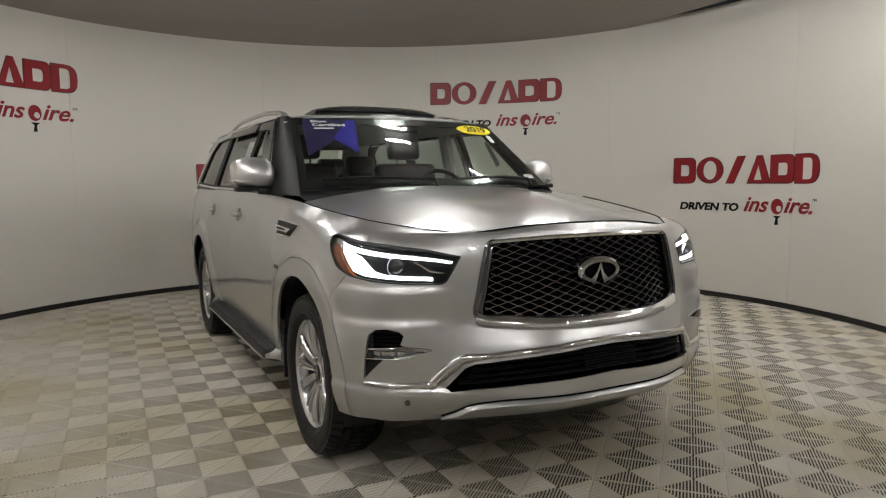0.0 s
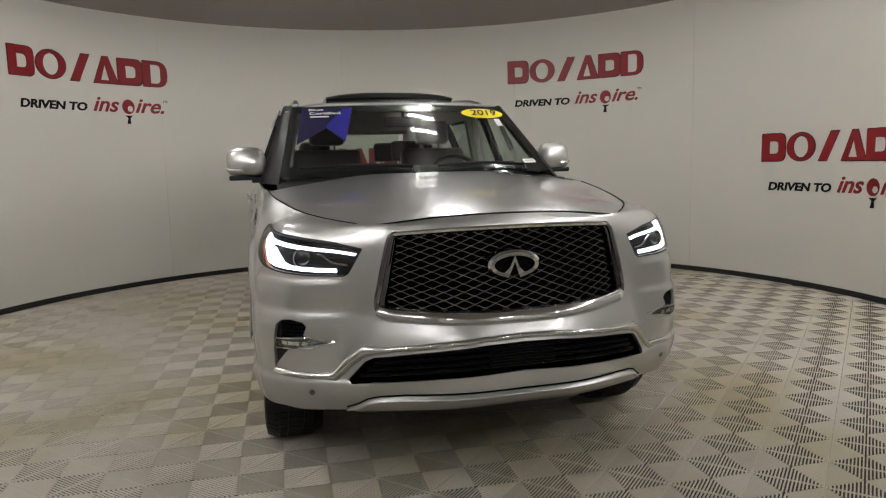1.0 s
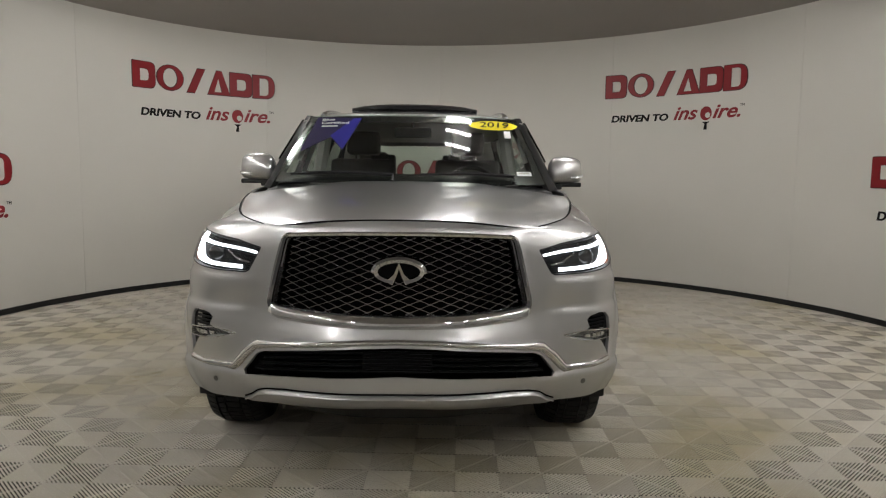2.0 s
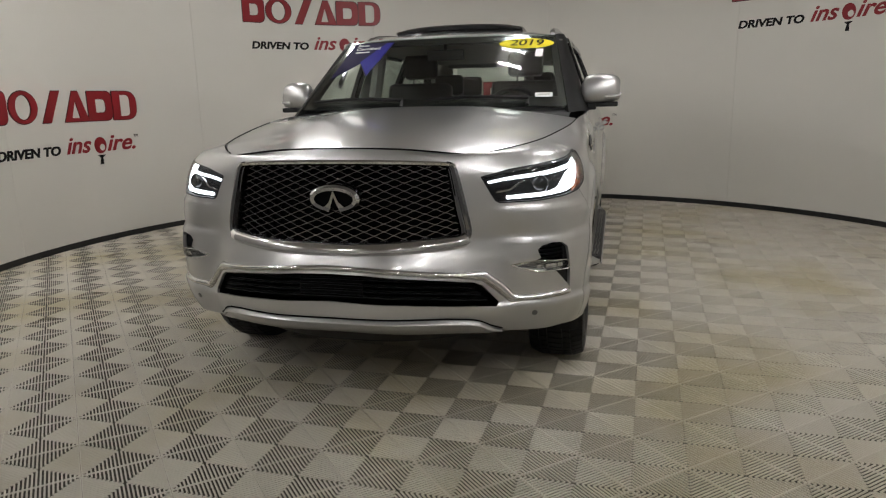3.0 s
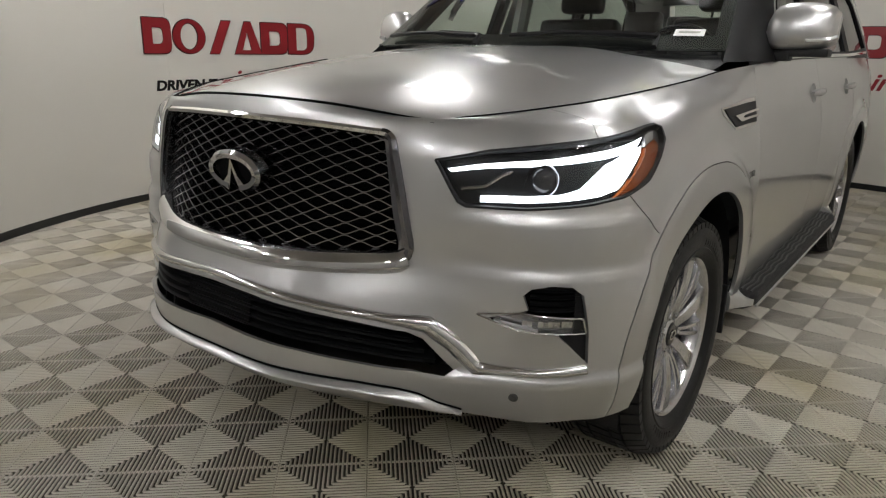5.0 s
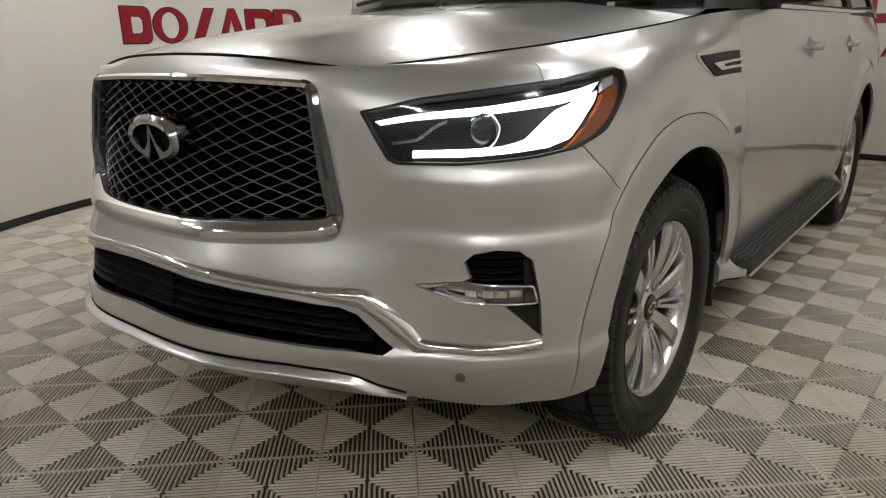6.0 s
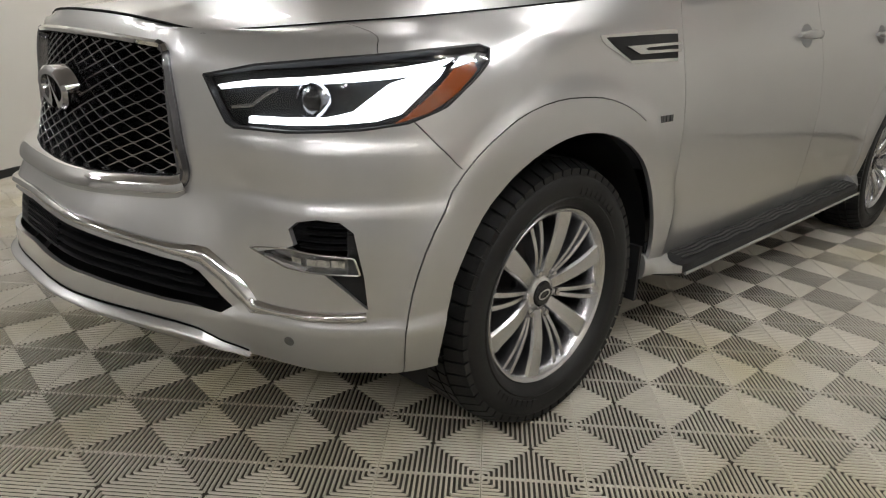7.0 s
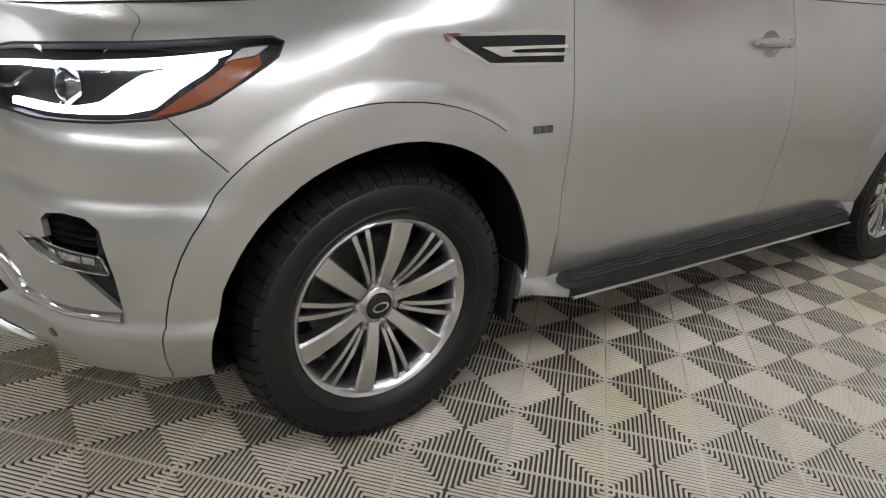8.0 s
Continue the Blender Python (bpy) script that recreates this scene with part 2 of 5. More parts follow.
def sheet(us, ws):
    bm = bmesh.new()
    g = [[bm.verts.new((u, w, 0)) for w in ws] for u in us]
    for i in range(len(us) - 1):
        for j in range(len(ws) - 1):
            bm.faces.new((g[i][j], g[i + 1][j], g[i + 1][j + 1], g[i][j + 1]))
    return bm


def steps(lo, hi, d):
    n = max(1, math.ceil((hi - lo) / d - 1e-6))
    return [lo + (hi - lo) * k / n for k in range(n + 1)]


def lay(bm, surf, off=0.0, thick=0.012):
    """Lays a flat cut sheet onto a surface, with turned-in edges of the given depth."""
    base = {}
    for v in list(bm.verts):
        p, n = surf(v.co.x, v.co.y)
        base[v] = (p + n * off, n)
    edges = [e for e in bm.edges if len(e.link_faces) == 1]
    for v, (p, n) in base.items():
        v.co = p
    low = {}
    for e in edges:
        q = []
        for v in e.verts:
            if v not in low:
                p, n = base[v]
                low[v] = bm.verts.new(p - n * thick)
            q.append(low[v])
        f = e.link_faces[0]
        a, b = e.verts
        for loop in f.loops:
            if loop.edge == e:
                a, b = loop.vert, loop.link_loop_next.vert
        bm.faces.new((b, a, low[a], low[b]))
    return bm


def panel(poly, surf, off=0.0, thick=0.012, du=0.02, dw=0.02):
    """A piece of a surface with the outline poly, given in the surface's own two numbers."""
    xs, ys = [p[0] for p in poly], [p[1] for p in poly]
    bm = sheet(steps(min(xs) - 1e-4, max(xs) + 1e-4, du), steps(min(ys) - 1e-4, max(ys) + 1e-4, dw))
    cut_poly(bm, poly)
    gone = [f for f in bm.faces if not inside(poly, *f.calc_center_median().xy)]
    bmesh.ops.delete(bm, geom=gone, context="FACES")
    return lay(bm, surf, off, thick)


def ribbon(line, surf, half, off, thick, du=0.02):
    """A strip of constant width along a line in the surface's own numbers."""
    left, right = [], []
    for k, p in enumerate(line):
        a, b = Vector(line[max(k - 1, 0)]), Vector(line[min(k + 1, len(line) - 1)])
        d = (b - a).normalized()
        nn = Vector((-d.y, d.x))
        h = half[k] if isinstance(half, (list, tuple)) else half
        left.append(tuple(Vector(p) + nn * h))
        right.append(tuple(Vector(p) - nn * h))
    bm = bmesh.new()
    prev = None
    rise = off
    for k, (l, r) in enumerate(zip(left, right)):
        off = rise[k] if isinstance(rise, (list, tuple)) else rise
        pl, nl = surf(*l)
        pr, nr = surf(*r)
        mid, nm = surf(*((Vector(l) + Vector(r)) / 2))
        ring = [bm.verts.new(pl - nl * thick), bm.verts.new(pl + nl * off * 0.6), bm.verts.new(mid + nm * off), bm.verts.new(pr + nr * off * 0.6), bm.verts.new(pr - nr * thick)]
        if prev:
            for i in range(4):
                bm.faces.new((prev[i], prev[i + 1], ring[i + 1], ring[i]))
        prev = ring
    return bm


def bar(line, surf, half, rise, thick, lean=0.0, n=8):
    """A strip with a rounded face along a line in the surface's own numbers; lean tips the face upwards."""
    bm = bmesh.new()
    prev = None
    for k, p in enumerate(line):
        a, b = Vector(line[max(k - 1, 0)]), Vector(line[min(k + 1, len(line) - 1)])
        d = (b - a).normalized()
        nn = Vector((-d.y, d.x))
        h = half[k] if isinstance(half, (list, tuple)) else half
        r = rise[k] if isinstance(rise, (list, tuple)) else rise
        ring = []
        for i in range(n + 1):
            t = 2 * i / n - 1
            q, nq = surf(*(Vector(p) + nn * h * t))
            ring.append(bm.verts.new(q + nq * (r * (1 - abs(t) ** 2.4) - lean * h * (t + 1))))
        for t, at_end in ((1, True), (-1, False)):
            q, nq = surf(*(Vector(p) + nn * h * t))
            v = bm.verts.new(q - nq * thick)
            ring.append(v) if at_end else ring.insert(0, v)
        if prev:
            for i in range(len(ring) - 1):
                bm.faces.new((prev[i], prev[i + 1], ring[i + 1], ring[i]))
        prev = ring
    return bm


def dense(line, d=0.02):
    out = []
    for (x1, y1), (x2, y2) in zip(line, line[1:]):
        n = max(1, math.ceil(math.hypot(x2 - x1, y2 - y1) / d))
        out += [(x1 + (x2 - x1) * k / n, y1 + (y2 - y1) * k / n) for k in range(n)]
    return out + [line[-1]]


# ---- room ----
def wall_plan(r=0.0):
    """Plan of the inner wall face, from the back left corner round the curve to the back right corner; r: outward shift."""
    R = WALL_R + r
    pts = []
    a0 = radians(WALL_END)
    xl, xr = WALL_C.x - R * math.sin(a0), WALL_C.x + R * math.sin(a0)
    y0 = WALL_C.y + R * math.cos(a0)
    for y in steps(BACK_Y, y0 - 0.05, 1.2):
        pts.append((xl, y))
    n = 112
    for k in range(n + 1):
        a = -a0 + 2 * a0 * k / n
        pts.append((WALL_C.x + R * math.sin(a), WALL_C.y + R * math.cos(a)))
    for y in reversed(steps(BACK_Y, y0 - 0.05, 1.2)):
        pts.append((xr, y))
    return pts


def extrude_plan(bm, inner, outer, z0, z1):
    prev = None
    for (xi, yi), (xo, yo) in zip(inner, outer):
        ring = [bm.verts.new((xi, yi, z0)), bm.verts.new((xi, yi, z1)), bm.verts.new((xo, yo, z1)), bm.verts.new((xo, yo, z0))]
        if prev:
            for i in range(4):
                bm.faces.new((prev[i], prev[(i + 1) % 4], ring[(i + 1) % 4], ring[i]))
        else:
            bm.faces.new(ring)
        prev = ring
    bm.faces.new(prev[::-1])


def build_room():
    inner, outer = wall_plan(0), wall_plan(0.12)
    wall = thing("wall_round", "off-white painted curved booth wall of smooth panels", "wall", kind="structure")
    ns = len(steps(BACK_Y, WALL_C.y + WALL_R * math.cos(radians(WALL_END)) - 0.05, 1.2))
    cuts = [0, ns - 1] + [ns + 14 * k for k in range(0, 9)] + [len(inner) - 1]
    cuts = sorted(set(cuts))
    for k0, k1 in zip(cuts, cuts[1:]):
        a, b = list(inner[k0:k1 + 1]), list(outer[k0:k1 + 1])
        d = Vector(a[-1]) - Vector(a[-2])
        a[-1] = tuple(Vector(a[-1]) - d.normalized() * 0.002)
        bm = bmesh.new()
        extrude_plan(bm, a, b, 0.0, CEIL + 0.12)
        # straight side panels out of view get the grey that dims reflections
        part("panel", bm, M_UNSEENWALL if max(a[0][1], a[-1][1]) < 0.0 and min(a[0][1], a[-1][1]) < -1.0 else M_WALL, wall, sharp=20)
    bm = bmesh.new()
    x0, x1 = inner[0][0], inner[-1][0]
    # back wall, never in view, added to shape bounce and reflections
    box(bm, (x0 - 0.12, BACK_Y - 0.12, 0), (x1 + 0.12, BACK_Y - 0.002, CEIL + 0.12))
    tagged(part("wall_back", bm, M_UNSEENWALL, smooth=False), "unseen back wall, grey to hold down reflections in the car", "wall", kind="structure")
    bm = bmesh.new()
    extrude_plan(bm, wall_plan(-0.012), wall_plan(-0.001), 0.0, 0.055)
    tagged(part("baseboard", bm, M_BASE, sharp=20), "thin black rubber baseboard along the curved wall", "baseboard", kind="structure")
    bm = bmesh.new()
    box(bm, (x0 - 0.5, BACK_Y - 0.2, CEIL), (x1 + 0.5, WALL_C.y + WALL_R + 0.3, CEIL + 0.15))
    for v in bm.verts:
        v.co.z += CEIL_RISE * v.co.x
    tagged(part("ceiling", bm, M_CEIL, smooth=False), "flat matt grey ceiling over the booth", "ceiling", kind="structure")


def build_fixtures():
    first = None
    for x, y, turn in FIXTURES:
        top = CEIL + CEIL_RISE * x + 0.003
        if first is None:
            first = thing("ceiling_light", "grey ceiling fixture with four bright led strips", "lamp", (x, y, top), "ceiling lights")
            bm = bmesh.new()
            for lo, hi in (((-0.20, -0.30, -0.03), (0.20, -0.285, 0)), ((-0.20, 0.285, -0.03), (0.20, 0.30, 0)), ((-0.20, -0.285, -0.03), (-0.185, 0.285, 0)), ((0.185, -0.285, -0.03), (0.20, 0.285, 0)), ((-0.185, -0.285, -0.006), (0.185, 0.285, 0))):
                box(bm, lo, hi)
            for k in range(4):
                for sx in (-0.13, 0.13):
                    tube(bm, [(sx, -0.21 + 0.14 * k, -0.005), (sx, -0.21 + 0.14 * k, -0.075)], 0.004, 6)
            bmesh.ops.translate(bm, verts=bm.verts, vec=(x, y, top))
            part("frame", bm, M_FIXTURE, first, smooth=False)
            for k in range(4):
                bm = bmesh.new()
                yy = y - 0.21 + 0.14 * k
                tube(bm, [(x - 0.15, yy, top - 0.09), (x + 0.15, yy, top - 0.09)], 0.014, 8)
                part("strip", bm, M_TUBE, first, "glowing white led strip")
        else:
            copy_thing(first, pose(x, y, top, 0, 0, turn))


# ---- signs ----
def text_mesh(body, size, shear=0.0, extrude=0.0, offset=0.0, align="LEFT"):
    cu = bpy.data.curves.new("text", "FONT")
    cu.body, cu.size, cu.shear, cu.extrude, cu.offset, cu.align_x = body, size, shear, extrude, offset, align
    ob = bpy.data.objects.new("text", cu)
    scene.collection.objects.link(ob)
    dg = bpy.context.evaluated_depsgraph_get()
    me = bpy.data.meshes.new_from_object(ob.evaluated_get(dg))
    bm = bmesh.new()
    bm.from_mesh(me)
    bpy.data.objects.remove(ob)
    bpy.data.curves.remove(cu)
    bpy.data.meshes.remove(me)
    return bm


def fit_width(bm, x0, x1, y0, height=None):
    xs, ys = [v.co.x for v in bm.verts], [v.co.y for v in bm.verts]
    sx = (x1 - x0) / (max(xs) - min(xs))
    sy = height / (max(ys) - min(ys)) if height else sx
    mx, my = min(xs), min(ys)
    for v in bm.verts:
        v.co.x, v.co.y = x0 + (v.co.x - mx) * sx, y0 + (v.co.y - my) * sy


def flat_shape(bm, poly, depth, hole=None):
    """A slab with the outline poly, and an opening in it if hole is given (same number of corners)."""
    a = [bm.verts.new((x, y, depth)) for x, y in poly]
    b = [bm.verts.new((x, y, 0)) for x, y in poly]
    n = len(poly)
    for i in range(n):
        bm.faces.new((a[i], b[i], b[(i + 1) % n], a[(i + 1) % n]))
    if hole is None:
        bm.faces.new(a)
    else:
        c = [bm.verts.new((x, y, depth)) for x, y in hole]
        d = [bm.verts.new((x, y, 0)) for x, y in hole]
        for i in range(n):
            bm.faces.new((a[i], a[(i + 1) % n], c[(i + 1) % n], c[i]))
            bm.faces.new((c[i], c[(i + 1) % n], d[(i + 1) % n], d[i]))


def ellipse(cx, cy, rx, ry, n=28, power=1.0):
    out = []
    for k in range(n):
        c, s_ = math.cos(2 * math.pi * k / n), math.sin(2 * math.pi * k / n)
        out.append((cx + rx * math.copysign(abs(c) ** power, c), cy + ry * math.copysign(abs(s_) ** power, s_)))
    return out


SIGN_SIZE = 1.077


def bend(bm, angle, z, lift):
    """Wraps a flat sign (x along, y up, z out) onto the round wall."""
    for v in bm.verts:
        a = radians(angle) + SIGN_SIZE * v.co.x / WALL_R
        r = WALL_R - lift - v.co.z
        v.co = Vector((WALL_C.x + r * math.sin(a), WALL_C.y + r * math.cos(a), z + SIGN_SIZE * v.co.y))


LETTERS = [(0.0, 0.25, "block"), (0.27, 0.30, "ring"), (0.59, 0.25, "slant"), (0.84, 0.28, "peak"), (1.11, 0.26, "block"), (1.38, 0.26, "half")]


def letter_shape(bm, kind, x, w, h, depth, grow=0.0):
    """Plain open shapes in place of the firm's lettering."""
    x, w, h2, y = x - grow, w + 2 * grow, h + 2 * grow, -grow
    if kind == "ring":
        flat_shape(bm, ellipse(x + w / 2, y + h2 / 2, w / 2, h2 / 2), depth, ellipse(x + w / 2, y + h2 / 2, w / 2 - 0.066 - 2 * grow, h2 / 2 - 0.026 - 2 * grow))
    elif kind == "slant":
        flat_shape(bm, [(x + 0.02, y), (x + 0.44 * w, y), (x + w - 0.02, y + h2), (x + 0.56 * w, y + h2)], depth)
    elif kind == "peak":
        flat_shape(bm, [(x + 0.01, y), (x + w - 0.01, y), (x + 0.62 * w, y + h2), (x + 0.40 * w, y + h2)], depth,
                   [(x + 0.085 + grow, y + 0.03 + grow), (x + 0.63 * w - grow, y + 0.03 + grow), (x + 0.485 * w, y + h2 * 0.66), (x + 0.465 * w, y + h2 * 0.66)])
    else:
        r = 0.07 if kind == "block" else 0.12
        o = rounded([(x, y), (x + w, y), (x + w, y + h2), (x, y + h2)], [0.012, r, r, 0.012], 5)
        ya, yb = y + h2 * (0.26 if kind == "block" else 0.12), y + h2 * (0.74 if kind == "block" else 0.88)
        i = rounded([(x + 0.082 + grow, ya + grow), (x + w - 0.07 - grow, ya + grow), (x + w - 0.07 - grow, yb - grow), (x + 0.082 + grow, yb - grow)], [0.006, r * 0.6, r * 0.6, 0.006], 5)
        flat_shape(bm, o, depth, i)


def build_sign(angle, z, label):
    W = 1.64
    sign = thing("wall_sign", label, "sign", group="booth wall signs")
    for x, w, kind in LETTERS:
        bm = bmesh.new()
        letter_shape(bm, kind, x - W / 2, w, 0.262, 0.004, 0.007)
        bend(bm, angle, z, 0.001)
        part("edge", bm, M_REDDARK, sign, smooth=False)
        bm = bmesh.new()
        letter_shape(bm, kind, x - W / 2, w, 0.262, 0.010)
        bend(bm, angle, z, 0.001)
        part("block", bm, M_RED, sign, smooth=False)
    bm = text_mesh("DRIVEN TO", 0.1, 0.15, 0.002, 0.004)
    fit_width(bm, -W / 2 + 0.08, -W / 2 + 0.76, -0.285, 0.082)
    bend(bm, angle, z, 0.003)
    part("lettering", bm, M_INK, sign, "black slogan lettering", smooth=False)
    for body, x0, x1, h in (("ins", 0.82, 1.10, 0.145), ("ire.", 1.27, 1.585, 0.145)):
        bm = text_mesh(body, 0.15, 0.35, 0.002, 0.003)
        fit_width(bm, x0 - W / 2, x1 - W / 2, -0.285, h)
        bend(bm, angle, z, 0.003)
        part("lettering", bm, M_RED, sign, "dark red slanted lettering", smooth=False)
    bm = bmesh.new()
    flat_shape(bm, ellipse(1.195 - W / 2, -0.225, 0.066, 0.075), 0.004, ellipse(1.215 - W / 2, -0.245, 0.030, 0.030))
    bend(bm, angle, z, 0.002)
    part("round_mark", bm, M_RED, sign, smooth=False)
    bm = bmesh.new()
    flat_shape(bm, [(1.155 - W / 2, -0.315), (1.185 - W / 2, -0.34), (1.172 - W / 2, -0.40), (1.212 - W / 2, -0.40), (1.208 - W / 2, -0.34), (1.240 - W / 2, -0.315)], 0.004)
    bend(bm, angle, z, 0.002)
    part("stem_mark", bm, M_INK, sign, smooth=False)
    bm = text_mesh("TM", 0.04, 0, 0.001)
    fit_width(bm, 1.575 - W / 2, 1.625 - W / 2, -0.17, 0.026)
    bend(bm, angle, z, 0.003)
    part("small_lettering", bm, M_INK, sign, smooth=False)


# ---- floor ----
TILE, TILE_TURN, TILE_AT = 0.27868, radians(42.70), Vector((1.476, 0.431))
RIBS = 20


def tile_arrays():
    """One open-rib tile: four triangles of ribs that run square to their edge, a thin rim at the seam. Verts and quads."""
    vs, fs = [], []
    pitch = TILE / RIBS
    half, depth, hw = TILE / 2, 0.011, pitch * 0.215
    for q in range(4):
        c, s_ = (1, 0, -1, 0)[q], (0, 1, 0, -1)[q]
        for k in range(RIBS):
            x = -half + pitch * (k + 0.5)
            top = half - 0.0005
            end = abs(x) + 0.001
            if top - end < 0.004:
                continue
            k0 = len(vs)
            for px, pz in ((-1.12, -depth), (-1.0, -0.0017), (-0.62, -0.0005), (0, 0), (0.62, -0.0005), (1.0, -0.0017), (1.12, -depth)):
                for py in (end, top):
                    vs.append(((x + hw * px) * c - py * s_, (x + hw * px) * s_ + py * c, pz))
            fs += [(k0 + 2 * i, k0 + 2 * i + 2, k0 + 2 * i + 3, k0 + 2 * i + 1) for i in range(6)]
            # blunt inner end, set apart so that the rounded top shades cleanly
            k1 = len(vs)
            for px, pz in ((-1.12, -depth), (-1.0, -0.0017), (0, 0), (1.0, -0.0017), (1.12, -depth)):
                vs.append(((x + hw * px) * c - end * s_, (x + hw * px) * s_ + end * c, pz))
            fs += [(k1, k1 + 4, k1 + 3, k1 + 1)]
        # seam rim, a little below the ribs
        k0 = len(vs)
        a, b, z = half - 0.0034, half - 0.0005, -0.0013
        for px, py, pz in ((-half + 0.002, a, z), (half - 0.002, a, z), (half - 0.002, b, z), (-half + 0.002, b, z), (-half + 0.002, a, -depth), (half - 0.002, a, -depth)):
            vs.append((px * c - py * s_, px * s_ + py * c, pz))
        fs += [(k0, k0 + 1, k0 + 2, k0 + 3), (k0, k0 + 4, k0 + 5, k0 + 1)]
    return vs, fs


def in_room(x, y, pad):
    d = Vector((x, y)) - WALL_C
    if d.length < WALL_R + pad:
        return True
    h = WALL_R * math.sin(radians(WALL_END)) + pad
    return y < WALL_C.y + WALL_R * math.cos(radians(WALL_END)) and abs(d.x) < h and y > BACK_Y - pad


def build_floor():
    bm = bmesh.new()
    box(bm, (-5.2, BACK_Y - 0.3, -0.10), (5.4, WALL_C.y + WALL_R + 0.4, -0.0055))
    floor = tagged(part("floor", bm, M_SUBFLOOR, smooth=False), "open-rib interlocking beige plastic floor tiles over a brown underfloor darkened for gap shade", "floor", kind="structure")
    vs, fs = tile_arrays()
    me = bpy.data.meshes.new("tile")
    me.from_pydata(vs, [], fs)
    me.materials.append(M_TILE)
    me.polygons.foreach_set("use_smooth", [True] * len(me.polygons))
    ca, sa = math.cos(TILE_TURN), math.sin(TILE_TURN)
    near, far = [], []
    for i in range(-40, 41):
        for j in range(-40, 41):
            x = TILE_AT.x + TILE * ((i + 0.5) * ca - (j + 0.5) * sa)
            y = TILE_AT.y + TILE * ((i + 0.5) * sa + (j + 0.5) * ca)
            if not in_room(x, y, 0.12):
                continue
            near.append(((Vector((x, y)) - Vector((1.1, -0.6))).length, x, y))
    near.sort()
    far, near = near[290:], near[:290]
    for _, x, y in near:
        ob = new("tile", me)
        ob.parent = floor
        ob.matrix_basis = pose(x, y, 0, 0, 0, math.degrees(TILE_TURN))
    va, fa = np.array(vs), np.array(fs)
    rot = np.array(((ca, sa), (-sa, ca)))
    allv, allf = [], []
    for k, (_, x, y) in enumerate(far):
        w = va.copy()
        w[:, :2] = va[:, :2] @ rot + (x, y)
        allv.append(w)
        allf.append(fa + k * len(va))
    me2 = bpy.data.meshes.new("far_tiles")
    me2.from_pydata(np.concatenate(allv).tolist(), [], np.concatenate(allf).tolist())
    me2.materials.append(M_TILE)
    me2.polygons.foreach_set("use_smooth", [True] * len(me2.polygons))
    ob = tagged(new("far_tiles", me2), "open-rib beige plastic floor tiles farther from the car", kind="stuff")
    ob.parent = floor


# ---- car: shell surface ----
# plan line of the widest body, from the nose round the left corner to the tail, with the upper edge that meets hood, windows and tailgate
PLAN = [(0.0, -0.955), (0.25, -0.937), (0.5, -0.866), (0.66, -0.772), (0.83, -0.676), (0.925, -0.56), (0.965, -0.44), (0.98, -0.29), (0.986, -0.1), (0.986, 0.1), (0.984, 0.3),
        (0.982, 0.5), (0.98, 0.9), (0.98, 1.4), (0.98, 2.0), (0.98, 2.6), (0.975, 3.2), (0.96, 3.7), (0.91, 4.02), (0.78, 4.17), (0.4, 4.24), (0.0, 4.25)]
EDGE = [(0, -0.868, 1.145), (0.26, -0.846, 1.138), (0.53, -0.782, 1.113), (0.615, -0.70, 1.120), (0.685, -0.61, 1.130), (0.74, -0.52, 1.140), (0.785, -0.405, 1.15), (0.825, -0.265, 1.164),
        (0.868, -0.07, 1.184), (0.897, 0.1, 1.202), (0.915, 0.28, 1.222), (0.945, 0.5, 1.24), (0.95, 0.9, 1.255), (0.95, 1.4, 1.26), (0.95, 2.0, 1.265), (0.945, 2.6, 1.27), (0.93, 3.2, 1.28),
        (0.91, 3.7, 1.285), (0.86, 4.0, 1.29), (0.74, 4.13, 1.295), (0.38, 4.2, 1.295), (0, 4.21, 1.295)]
LEVEL = (0.34, 0.40, 0.47, 0.56, 0.65, 0.75, 0.85, 0.95, 1.03, 1.09, 1.13, 1.16)
# outward swell at each level, for stretches of the plan line
NOSE = (0.050, 0.098, 0.112, 0.105, 0.085, 0.040, 0.014, -0.015, -0.045, -0.066, -0.076)
NOSE2 = (0.010, 0.050, 0.070, 0.062, 0.040, 0.006, -0.004, -0.016, -0.026, -0.040, -0.054)
CORNER1 = (0.000, 0.025, 0.040, 0.038, 0.025, 0.008, 0.010, 0.006, -0.006, -0.032, -0.055)
CORNER = (0.008, 0.030, 0.046, 0.055, 0.056, 0.044, 0.032, 0.020, -0.004, -0.040, -0.085)
FENDER0 = (0.010, 0.025, 0.035, 0.042, 0.044, 0.040, 0.036, 0.022, -0.006, -0.048, -0.092)
FENDER = (0.000, 0.012, 0.022, 0.026, 0.026, 0.028, 0.034, 0.022, -0.008, -0.050, -0.095)
SIDE1 = (0.000, 0.008, 0.015, 0.022, 0.026, 0.030, 0.033, 0.024, 0.008, -0.012, -0.045)
SIDE2 = (-0.010, 0.000, 0.010, 0.020, 0.028, 0.033, 0.034, 0.024, 0.008, -0.004, -0.018)
DOOR = (-0.012, 0.000, 0.010, 0.020, 0.028, 0.034, 0.035, 0.030, 0.022, 0.012, -0.004)
TAIL = (-0.03, 0.010, 0.030, 0.035, 0.030, 0.025, 0.020, 0.018, 0.012, 0.006, -0.004)
SWELL = [NOSE, NOSE, NOSE2, CORNER1, CORNER, CORNER, FENDER0, FENDER, SIDE1, SIDE2, SIDE2, SIDE2, DOOR, DOOR, DOOR, DOOR, DOOR, DOOR, TAIL, TAIL, TAIL, TAIL]
HEIGHT_FRONT = (0.352, 0.410, 0.483, 0.574, 0.664, 0.764, 0.862, 0.960, 1.038, 1.090, 1.118)
